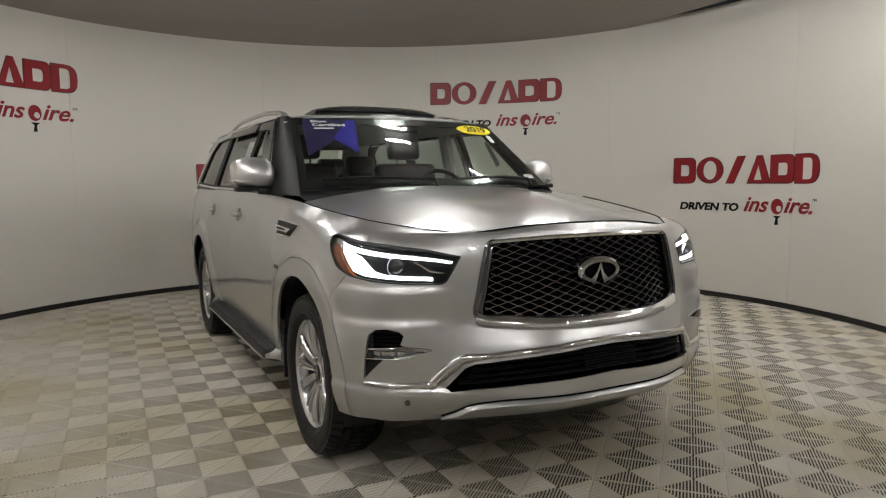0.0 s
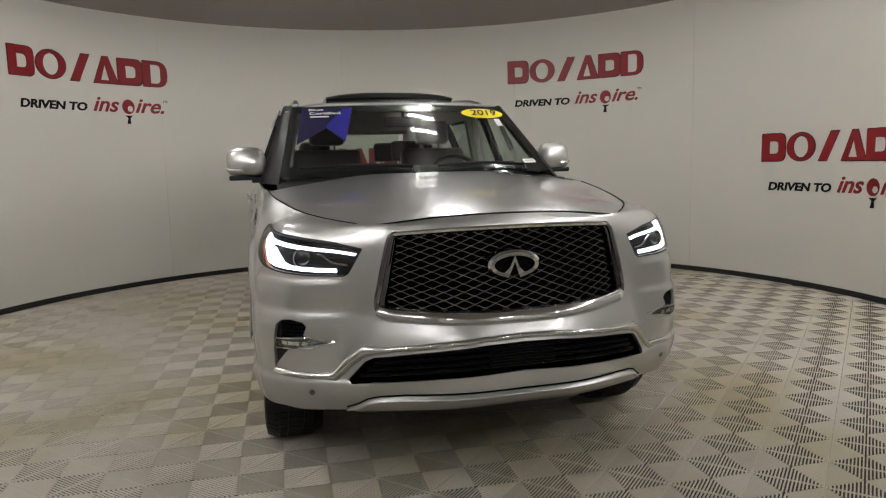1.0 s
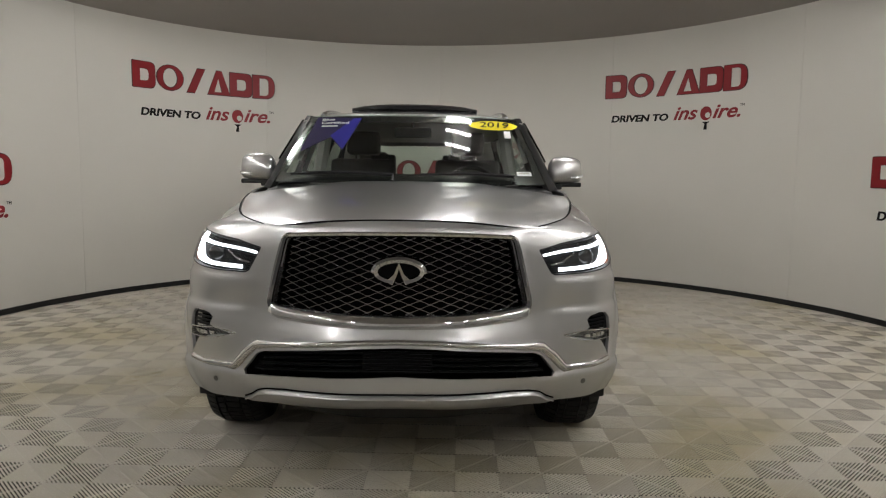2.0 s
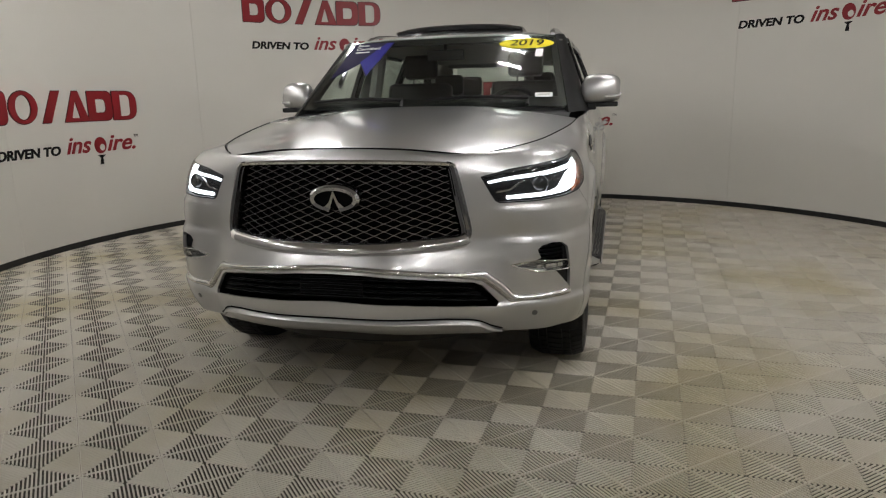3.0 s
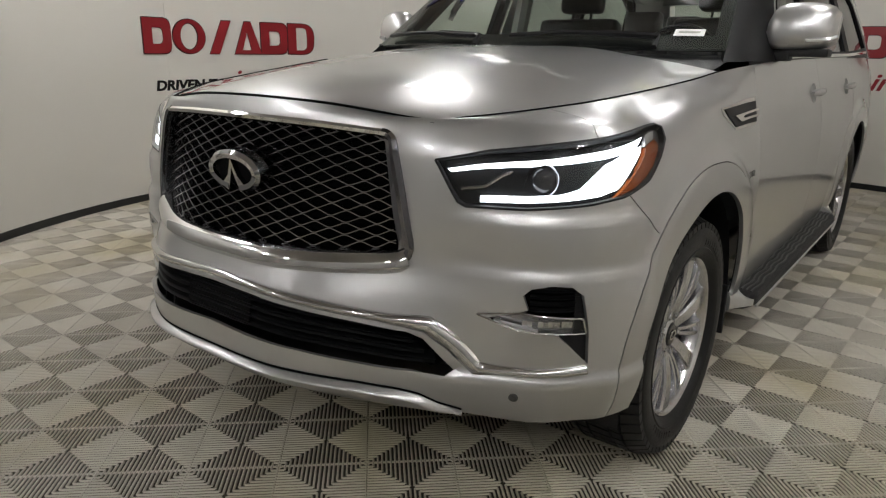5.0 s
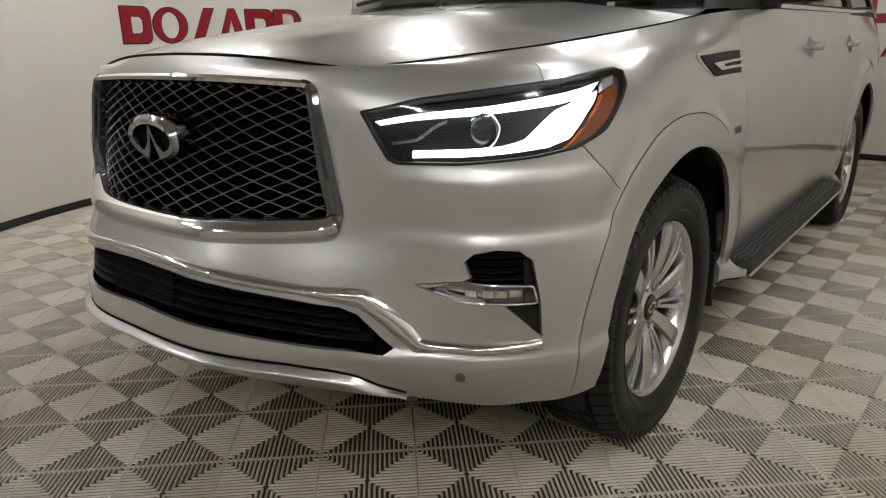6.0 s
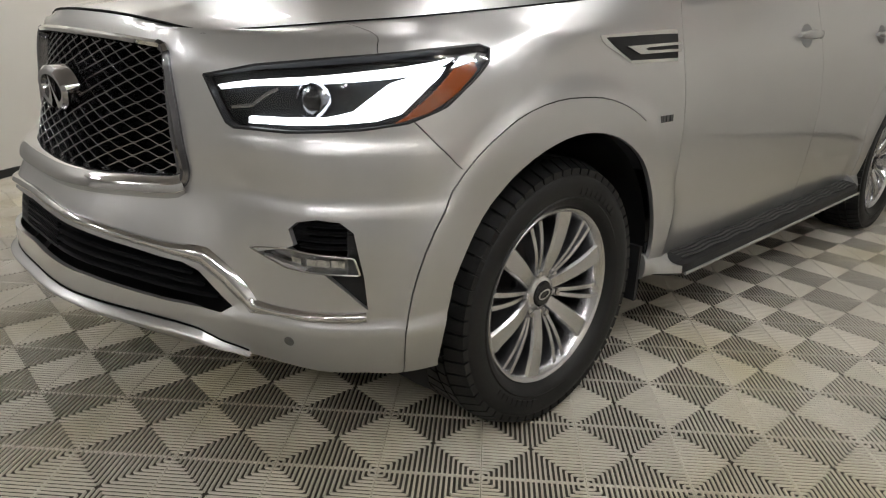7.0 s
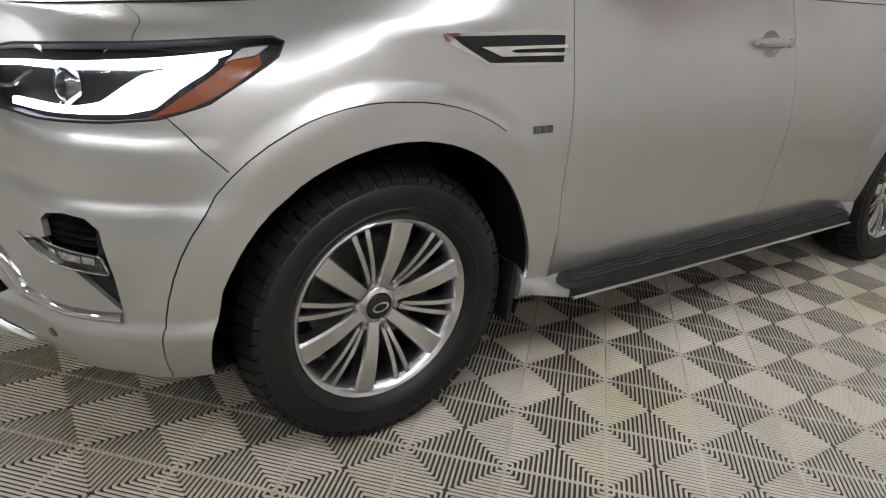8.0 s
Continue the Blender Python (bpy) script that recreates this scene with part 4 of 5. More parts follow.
    part("sunroof", bm, M_BLACKGLOSS, car, "dark glass sunroof panel raised above the roof")
    # cowl and wipers
    bm = bmesh.new()
    prev = None
    for k in range(25):
        x = -0.86 + 1.72 * k / 24
        t = abs(x) / 0.86
        yh = 0.41 - 0.12 * t * t
        zh = 1.285 - 0.065 * t ** 2.4
        p, _ = screen(min(max(x, -0.84), 0.84), 1.30)
        ring = [bm.verts.new((x, yh - 0.03, zh - 0.03)), bm.verts.new((x, yh + 0.012, zh - 0.012)), bm.verts.new((x, p.y + 0.03, max(zh + 0.008, 1.275 - 0.01 * t)))]
        if prev:
            for i in range(2):
                bm.faces.new((prev[i], prev[i + 1], ring[i + 1], ring[i]))
        prev = ring
    part("cowl", bm, M_BLACK, car, "black plastic scuttle below the windscreen")
    for x0, x1 in ((-0.10, -0.72), (0.62, 0.05)):
        bm = bmesh.new()
        line = []
        for k in range(9):
            x = x0 + (x1 - x0) * k / 8
            p, n = screen(x, 1.318 + 0.012 * math.sin(k / 8 * math.pi))
            line.append(p + n * 0.022)
        tube(bm, line, 0.009, 6)
        p, n = screen(x0, 1.29)
        tube(bm, [p + n * 0.01, line[0], line[3]], 0.012, 6)
        part("wiper", bm, M_BLACK, car, "black windscreen wiper")


def build_interior(car):
    bm = bmesh.new()
    prev = None
    for k in range(17):
        x = -0.80 + 1.6 * k / 16
        d = 0.10 * (x / 0.8) ** 2
        ring = [bm.verts.new(q) for q in ((x, 0.56 + d, 1.15), (x, 0.58 + d, 1.260), (x, 0.88 + d * 0.5, 1.272), (x, 1.08, 1.245), (x, 1.13, 1.15), (x, 1.08, 0.8))]
        if prev:
            for i in range(5):
                bm.faces.new((prev[i], prev[i + 1], ring[i + 1], ring[i]))
        prev = ring
    part("dashboard", bm, M_BLACK, car, "black soft dashboard")
    bm = bmesh.new()
    box(bm, (-0.85, 0.9, 0.55), (0.85, 4.0, 0.60))
    part("cabin_floor", bm, M_SEAT, car, smooth=False)
    bm = bmesh.new()
    box(bm, (-0.76, 1.15, 1.695), (0.76, 3.9, 1.705))
    part("headliner", bm, M_TRIMLIGHT, car, "light grey headliner", smooth=False)
    for x, y in ((-0.42, 1.75), (0.42, 1.75), (-0.42, 2.72), (0.42, 2.72), (-0.38, 3.45), (0.38, 3.45)):
        low = 0.0 if y < 2 else 0.13
        bm = bmesh.new()
        box(bm, (-0.26, -0.06, -0.32), (0.26, 0.07, 0.33), pose(x, y + 0.10, 1.14 - low, -14), 0.05)
        box(bm, (-0.26, -0.50, -0.08), (0.26, 0.06, 0.08), pose(x, y, 0.86, -4), 0.05)
        seat = part("seat", bm, M_SEAT, car, "dark leather seat")
        bm = bmesh.new()
        box(bm, (-0.135, -0.05, -0.09), (0.135, 0.05, 0.10), pose(x, y + 0.20, 1.585 - low, -8), 0.04)
        for s_ in (-0.06, 0.06):
            tube(bm, [(x + s_, y + 0.18, 1.44 - low), (x + s_, y + 0.195, 1.53 - low)], 0.008, 6)
        hr = part("headrest", bm, M_SEAT, car, "dark leather headrest")
    bm = bmesh.new()
    R = pose(0.42, 1.24, 1.235, 62)
    pts = [R @ Vector((0.185 * math.cos(a), 0.185 * math.sin(a), 0)) for a in steps(0, 2 * math.pi, 0.2)]
    tube(bm, pts, 0.016, 8, False)
    for a in (0, math.pi, -math.pi / 2):
        tube(bm, [R @ Vector((0, 0, -0.02)), R @ Vector((0.18 * math.cos(a), 0.18 * math.sin(a), 0))], 0.018, 6)
    part("steering_wheel", bm, M_BLACK, car, "black steering wheel")
    bm = bmesh.new()
    box(bm, (-0.125, -0.012, -0.035), (0.125, 0.012, 0.035), pose(0, 1.06, 1.625, 10), 0.012)
    tube(bm, [(0, 1.06, 1.65), (0, 1.055, 1.70)], 0.01, 6)
    part("rear_view_mirror", bm, M_BLACK, car, "black inside mirror")
    for sgn in (1, -1):
        bm = bmesh.new()
        tube(bm, [(sgn * 0.78, 1.08, 1.43), (sgn * 0.765, 1.085, 1.47), (sgn * 0.745, 1.16, 1.57), (sgn * 0.745, 1.19, 1.60)], 0.017, 8)
        part("grab_handle", bm, M_TRIMLIGHT, car, "light grey grab handle")
        bm = bmesh.new()
        tube(bm, [(sgn * 0.77, 1.74, 1.25), (sgn * 0.73, 1.74, 1.45), (sgn * 0.69, 1.745, 1.69)], 0.05, 8)
        part("inner_pillar", bm, M_TRIMLIGHT, car, "light grey pillar trim")


def build_stickers(car):
    def on_glass(x, z):
        p, n = screen(x, z)
        return p + n * 0.003, n
    e = [(x, z) for x, z in ellipse(0.545, 1.674, 0.168, 0.034, 36)]
    # violet and blue certificate film in the upper corner
    out = [(-0.722, 1.475), (-0.655, 1.722), (-0.34, 1.716), (-0.385, 1.60), (-0.44, 1.487), (-0.53, 1.575)]
    film = part("certificate_film", panel(out, on_glass, 0.0, 0.001, 0.04, 0.03), M_BLUE, car, "violet blue certificate film on the windscreen")
    part("film_triangle", panel([(-0.40, 1.708), (-0.345, 1.712), (-0.435, 1.490), (-0.535, 1.585)], lambda x, z: (on_glass(x, z)[0] + on_glass(x, z)[1] * 0.002, on_glass(x, z)[1]), 0.0, 0.001, 0.04, 0.03), M_BLUE2, film, "bright blue film triangle")

    def lettering(body, x0, x1, z0, h, mat, parent, shear=0.0, bold=0.0):
        bm = text_mesh(body, 0.1, shear, 0.0, bold)
        fit_width(bm, x0, x1, z0, h)
        for v in bm.verts:
            p, n = on_glass(v.co.x, v.co.y)
            v.co = p + n * 0.006
        part("lettering", bm, mat, parent, smooth=False)
    lettering("Blue", -0.615, -0.525, 1.690, 0.016, M_WHITE, film, 0, 0.002)
    lettering("Certified", -0.615, -0.425, 1.664, 0.018, M_WHITE, film, 0, 0.002)
    bm = panel([(-0.613, 1.649), (-0.50, 1.649), (-0.50, 1.656), (-0.613, 1.656)], on_glass, 0.003, 0.001)
    part("small_print_bar", bm, M_WHITE, film)
    tag = part("year_sticker", panel(e, on_glass, 0.0, 0.001, 0.03, 0.015), M_YELLOW, car, "yellow oval year sticker on the windscreen")
    lettering("2019", 0.445, 0.650, 1.654, 0.040, M_INK, tag, 0.1, 0.0008)
    tag = part("paper_label", panel([(0.655, 1.338), (0.752, 1.338), (0.748, 1.362), (0.652, 1.362)], on_glass, 0.0, 0.001, 0.03, 0.02), M_WHITE, car, "white paper label low on the windscreen")
    part("print_bar", panel([(0.668, 1.348), (0.735, 1.348), (0.735, 1.354), (0.668, 1.354)], on_glass, 0.002, 0.001), M_TRIMLIGHT, tag)
    # priced paper sheet behind the rear door glass
    sheet_poly = [(1.76, 1.335), (1.99, 1.337), (1.99, 1.625), (1.76, 1.622)]
    paper = part("paper_sheet", panel(sheet_poly, flank_r, -0.018, 0.001, 0.1, 0.1), M_WHITE, car, "white printed paper sheet behind the door glass")
    for k in range(7):
        z = 1.365 + 0.034 * k
        part("print_bar", panel([(1.785, z), (1.965 - 0.03 * (k % 3), z), (1.965 - 0.03 * (k % 3), z + 0.008), (1.785, z + 0.008)], flank_r, -0.0165, 0.001, 0.1, 0.1), M_TRIMLIGHT, paper)
    part("inspection_label", panel([(0.61, 1.585), (0.655, 1.585), (0.655, 1.635), (0.61, 1.635)], on_glass, 0.0, 0.001, 0.03, 0.02), M_WHITE, car, "small white label behind the glass")


# ---- front details ----
def build_front(car):
    # grille: near-black pan for the shade behind, waved bars, chrome surround
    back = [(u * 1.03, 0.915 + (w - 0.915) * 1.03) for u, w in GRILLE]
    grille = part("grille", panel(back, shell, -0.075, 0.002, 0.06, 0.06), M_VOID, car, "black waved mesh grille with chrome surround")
    cells, rows = 13, 22
    u0, u1 = -0.545, 0.545
    w0, w1 = 0.752, 1.075
    gap = (w1 - w0) / rows

    def bounds(u):
        ws_ = []
        for (x1, y1), (x2, y2) in zip(GRILLE, GRILLE[1:] + GRILLE[:1]):
            if (x1 - u) * (x2 - u) < 0:
                ws_.append(y1 + (y2 - y1) * (u - x1) / (x2 - x1))
        return (min(ws_), max(ws_)) if len(ws_) > 1 else (1, 0)
    for r in range(1, rows):
        ph = 1 if r % 2 else -1
        bm = bmesh.new()
        prev = None
        for k in range(cells * 12 + 1):
            u = u0 + (u1 - u0) * k / (cells * 12) + 1e-5
            a = (k / 12) % 1.0
            tri = 1 - 4 * abs(a - 0.5)
            tri = min(max(1.22 * tri, -1), 1)
            bow = 0.022 * (1 - (u / 0.58) ** 2) * (2 * r / rows - 1)
            mid = w0 + gap * r + bow
            lo, hi = bounds(u)
            if not lo + 0.004 < mid < hi - 0.004 or abs(u) > 0.505 + (1.072 - mid) * 0.197 - 0.036:
                continue
            w = min(max(mid + ph * tri * gap * 0.47, lo + 0.004), hi - 0.004)
            p, n = shell(u, w)
            up = Vector((0, 0, 1))
            ring = [bm.verts.new(q) for q in (p - n * 0.044 - up * 0.0040, p - n * 0.026 - up * 0.0044, p - n * 0.020 - up * 0.0026, p - n * 0.020 + up * 0.0004, p - n * 0.026 + up * 0.0026, p - n * 0.044 + up * 0.0040)]
            if prev:
                for i in range(5):
                    bm.faces.new((prev[i], prev[i + 1], ring[i + 1], ring[i]))
            prev = ring
        part("grille_bar", bm, M_GRILLE, grille, "satin silver waved bar")
    def lower_bar(u, w):
        # the lower bar leans back, so that its face looks upwards
        p, n = shell(u, w)
        d = w - (0.764 - 0.022 * (1 - (u / 0.58) ** 2))
        return p - n * (0.75 * d + 0.002), (n + Vector((0, 0, 0.8))).normalized()
    # surround: thick chrome below, slim chrome at the sides darkened for its reflections, slim chrome above
    n = len(GRILLE)
    low = [p for p in GRILLE if p[1] < 0.765 and abs(p[0]) < 0.545]
    low = sorted(low)
    part("grille_surround", bar(dense([(u, w + 0.010) for u, w in low], 0.03), lower_bar, 0.024, 0.016, 0.05), M_CHROME, grille, "bright chrome lower grille bar")
    top = sorted([p for p in GRILLE if p[1] > 1.055])
    part("grille_surround", ribbon(dense([(u, w - 0.002) for u, w in top], 0.03), shell, 0.010, 0.012, 0.05), M_CHROME, grille, "slim chrome upper grille bar")
    for sgn in (1, -1):
        s1 = sorted([(u, w) for u, w in GRILLE if u * sgn > 0.47 and 0.725 < w < 1.085], key=lambda p: p[1])
        ln = dense(s1, 0.03)
        part("grille_surround", ribbon([(u - sgn * 0.004, w) for u, w in ln], shell, 0.011, 0.012, 0.06), M_DARKCHROME, grille, "slim chrome grille side bar, coloured dark for its reflections")
        part("grille_liner", ribbon([(u - sgn * 0.022, w) for u, w in ln], shell, 0.010, -0.008, 0.06), M_DARKCHROME, grille, "dark chrome grille liner")
    # emblem: oval ring with two wedges
    c, nn = shell(0, 0.936)
    em = Matrix.Translation(c + Vector((0, -0.004, 0))) @ pose(0, 0, 0, 90 + 6)
    bm = bmesh.new()
    ring = []
    for k in range(48):
        a = 2 * math.pi * k / 48
        cx, sy = math.cos(a), math.sin(a)
        ring.append([bm.verts.new(em @ Vector((cx * rx, sy * ry, dz))) for rx, ry, dz in ((0.112, 0.060, -0.03), (0.112, 0.060, 0.004), (0.102, 0.051, 0.014), (0.086, 0.037, 0.012), (0.081, 0.033, -0.01))])
    for k in range(48):
        if 34 <= k <= 37:
            continue
        a, b = ring[k], ring[(k + 1) % 48]
        for i in range(4):
            bm.faces.new((a[i], a[i + 1], b[i + 1], b[i]))
    emblem = part("emblem", bm, M_EMBLEM, grille, "chrome oval emblem ring")
    bm = bmesh.new()
    flat_shape(bm, ellipse(0, 0, 0.088, 0.040, 40), 0.002)
    bmesh.ops.transform(bm, matrix=em @ Matrix.Translation((0, 0, -0.008)), verts=bm.verts)
    part("emblem_field", bm, M_VOID, grille, smooth=False)
    for sgn in (1, -1):
        bm = bmesh.new()
        flat_shape(bm, [(sgn * x, y) for x, y in ((0.0, 0.038), (0.006, 0.024), (0.020, -0.010), (0.056, -0.043), (0.026, -0.054), (0.012, -0.022), (0.0, 0.012))], 0.016)
        bmesh.ops.transform(bm, matrix=em @ Matrix.Translation((0, 0, -0.004)), verts=bm.verts)
        part("emblem_wedge", bm, M_EMBLEM, grille, smooth=False)
    # lower air intake, its depth shade put into a near-black sheet
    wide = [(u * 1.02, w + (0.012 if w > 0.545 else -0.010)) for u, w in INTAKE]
    intake = part("lower_intake", panel(wide, shell, -0.10, 0.002, 0.08, 0.05), M_VOID, car, "lower air intake backed in black for its shade")
    for k in range(4):
        half = 0.635 - 0.03 * k
        part("slat", ribbon([(u, 0.497 + 0.024 * k + 0.055 * (1 - (u / 0.66) ** 2)) for u in steps(-half, half, 0.06)], shell, 0.0055, -0.030, 0.085), M_BLACK, intake)
    part("sensor_cover", panel(rounded([(-0.13, 0.540), (0.13, 0.540), (0.13, 0.630), (-0.13, 0.630)], 0.012, 3), shell, -0.022, 0.03, 0.05, 0.05), M_VOID, intake, "matt black sensor cover")
    # chrome strip that runs over the intake and out below the fog lamps
    c1 = at(0.935, -0.635, 0.512)
    run = [(0.14, 0.6575), (0.28, 0.645), (0.42, 0.628), (0.56, 0.612), (0.61, 0.604), (0.67, 0.560), (0.735, 0.496), (u_of(0.82, -0.70), 0.496), (c1[0], c1[1])]
    line = [(-u, w) for u, w in reversed(run)] + [(0, 0.662)] + run
    dl = dense(line, 0.025)
    half = []
    for u, w in dl:
        a = abs(u)
        half.append(0.0125 if a < 0.5 else 0.0125 + 0.010 * min(1, (a - 0.5) / 0.12) if a < 0.70 else max(0.0145, 0.0225 - (a - 0.70) * 0.10))
    part("chrome_strip", bar(dl, shell, half, 0.013, 0.03), M_CHROME, car, "bright chrome strip along the bumper")
    # lower lip: a groove's shade as a black ribbon, and a lip panel that stands proud of it and kicks down at either
    # end
    edge = [(0.0, 0.446), (0.15, 0.4455), (0.30, 0.443), (0.44, 0.436), (0.53, 0.425), (0.59, 0.407), (0.64, 0.380), (0.70, 0.354)]
    edge = dense([(-u, w) for u, w in reversed(edge[1:])] + edge, 0.03)
    low_edge = [(u, 0.341) for u in (0.66, 0.45, 0.22, 0.0, -0.22, -0.45, -0.66)]
    part("lip_groove", ribbon([(u, w + 0.003) for u, w in edge], shell, 0.0042, 0.0022, 0.002), M_VOID, car, "black ribbon for the shade of the groove above the lower lip")
    part("skid_plate", panel([(u, w - 0.004) for u, w in edge] + low_edge, shell, 0.010, 0.012, 0.03, 0.02), M_PAINT, car, "silver skid plate below the bumper")
    fade = [1 - 0.5 * ease((abs(u) - 0.60) / 0.10) for u, w in edge]
    part("bumper_lip", bar([(u, w - 0.010) for u, w in edge], shell, [0.0095 * f for f in fade], [0.026 * f for f in fade], 0.0), M_PAINT, car, "silver lower bumper lip", sharp=60)
    bm = bmesh.new()
    prev = None
    for u in steps(-1.15, 1.15, 0.06):
        p, n = shell(u, 0.345)
        p2 = Vector((p.x * 0.90, p.y + 0.16, 0.30))
        p3 = Vector((p.x * 0.75, p.y + 0.55, 0.27))
        ring = [bm.verts.new(q) for q in (p - n * 0.01, p2, p3)]
        if prev:
            for i in range(2):
                bm.faces.new((prev[i], prev[i + 1], ring[i + 1], ring[i]))
        prev = ring
    part("under_tray", bm, M_BLACK, car, "black underbody tray")
    for sgn in (1, -1):
        F = (lambda l: l) if sgn > 0 else flip
        build_headlight(car, F)
        # fog lamp recess, near-black sheet for the shade inside
        cu = [(u, w) for u, w in RECESS]
        cx, cy = sum(p[0] for p in cu) / len(cu), sum(p[1] for p in cu) / len(cu)
        rec = part("fog_lamp_recess", panel(F([(cx + (u - cx) * 1.06, cy + (w - cy) * 1.06) for u, w in cu]), shell, -0.065, 0.002, 0.04, 0.04), M_VOID, car, "fog lamp recess backed in black for its shade")
        for k in range(4):
            w = 0.660 + 0.017 * k
            part("fin", ribbon(dense(F([at(0.80, -0.71, w)[:1] + (w,), at(0.928, -0.655, w)[:1] + (w,)]), 0.03), shell, 0.0035, -0.028, 0.035), M_BLACK, rec)
        lamp = F(rounded([at(0.705, -0.785, 0.652), at(0.79, -0.72, 0.670), at(0.928, -0.655, 0.658), at(0.932, -0.645, 0.617), at(0.78, -0.725, 0.624)], 0.006, 2))
        fog = part("fog_lamp", panel(lamp, shell, -0.022, 0.02, 0.02, 0.01), M_LAMPBED, car, "clear slim fog lamp with chrome edge")
        part("lens", panel(lamp, shell, 0.001, 0.004, 0.02, 0.012), M_LENS, fog).visible_shadow = False
        part("rim", ribbon(dense(lamp + lamp[:1], 0.02), shell, 0.0020, 0.003, 0.022), M_CHROME, fog, "thin chrome lamp edge")
        for x, y in ((0.80, -0.714), (0.835, -0.697), (0.868, -0.682), (0.900, -0.672)):
            u, w = F([at(x, y, 0.640)])[0]
            part("reflector", panel([(u - 0.012, w - 0.008), (u + 0.012, w - 0.010), (u + 0.012, w + 0.006), (u - 0.012, w + 0.008)], shell, -0.010, 0.012, 0.012, 0.008), M_CHROME, fog, "small chrome reflector")
        # parking sensor
        p, n = shell(*F([at(0.79, -0.74, 0.441)])[0])
        bm = bmesh.new()
        m = Matrix.Translation(p) @ n.to_track_quat("Z", "Y").to_matrix().to_4x4()
        lathe(bm, [(0.0125, -0.004), (0.0125, 0.002), (0.0105, 0.003), (0.0105, 0.0005), (0.0085, 0.0005), (0.0085, 0.003), (0.0, 0.0035)], 20, "z", m)
        part("parking_sensor", bm, M_SENSOR, car, "round silver parking sensor")


def build_headlight(car, F):
    h = HEADLIGHT
    lamp = part("headlight", panel(F([(u, w) for u, w in h]), shell, -0.034, 0.002, 0.03, 0.02), M_VOID, car, "angular headlight with lit white light guide")

    def P(a, b):
        """a: 0 inner to 1 outer along the lamp, b: 0 lower to 1 upper edge."""
        lo = spline([(0, *h[13]), (0.06, *h[12]), (0.40, *h[11]), (0.66, *h[10]), (0.78, *h[9]), (0.88, *h[8]), (0.96, *h[7]), (1, *h[6])], a)
        hi = spline([(0, *h[0]), (0.3, *h[1]), (0.6, *h[2]), (0.84, *h[3]), (1, *h[4])], a)
        return (lo[0] + (hi[0] - lo[0]) * b, lo[1] + (hi[1] - lo[1]) * b)
    # light guides: slim upper bar, broad lower hook
    up = [P(a, 0.775 + 0.05 * a) for a in steps(0.06, 0.91, 0.05)] + [P(a, 0.70 + 0.0 * a) for a in reversed(steps(0.08, 0.86, 0.05))]
    part("light_guide", panel(F(up), shell, -0.012, 0.012, 0.02, 0.01), M_DRL, lamp, "glowing white upper light guide")
    lowg = [P(a, 0.10) for a in steps(0.18, 0.60, 0.06)] + [P(0.69, 0.10), P(0.765, 0.16), P(0.825, 0.38), P(0.885, 0.68), P(0.80, 0.68), P(0.73, 0.60), P(0.68, 0.43), P(0.63, 0.27)] + [P(a, 0.215) for a in (0.55, 0.40, 0.30, 0.195)]
    part("light_guide", panel(F(lowg), shell, -0.012, 0.014, 0.02, 0.01), M_DRL, lamp, "glowing white lower light guide")
    amber = [P(0.75, 0.03), P(0.84, 0.04), P(0.92, 0.05), P(0.975, 0.18), P(0.970, 0.50), P(0.905, 0.60), P(0.845, 0.30)]
    part("side_reflector", panel(F(amber), shell, -0.010, 0.014, 0.02, 0.01), M_AMBER, lamp, "amber side reflector")
    part("clear_corner", panel(F([P(0.90, 0.62), P(0.965, 0.56), P(0.985, 0.78), P(0.93, 0.82)]), shell, -0.010, 0.012, 0.02, 0.01), M_CLEAR, lamp)
    part("inner_trim", ribbon(dense(F([P(0.10, 0.38), P(0.24, 0.40), P(0.33, 0.56), P(0.38, 0.62)]), 0.012), shell, 0.0035, -0.012, 0.02), M_CHROME, lamp, "chrome inner trim")
    # projector
    u, w = F([P(0.50, 0.47)])[0]
    p, n = shell(u, w)
    m = Matrix.Translation(p - n * 0.036) @ Vector((n.x * 0.3, -1, 0.05)).normalized().to_track_quat("Z", "Y").to_matrix().to_4x4()
    bm = bmesh.new()
    lathe(bm, [(0.040, -0.01), (0.040, 0.014), (0.038, 0.017), (0.034, 0.012), (0.032, 0.0)], 28, "z", m)
    part("projector_bezel", bm, M_DARKCHROME, lamp, "chrome projector bezel")
    bm = bmesh.new()
    lathe(bm, [(0.034, 0.002), (0.031, 0.013), (0.022, 0.021), (0.010, 0.025), (0.0005, 0.026)], 28, "z", m)
    part("projector_lens", bm, M_BLACKGLOSS, lamp, "dark glass projector lens")
    part("lens", panel(F(h), shell, 0.001, 0.003, 0.03, 0.02), M_LENS, lamp, "clear lamp cover").visible_shadow = False
    part("seal", ribbon(dense(F(h + h[:1]), 0.03), shell, 0.0028, 0.002, 0.02), M_BLACK, lamp, "black lamp seal")


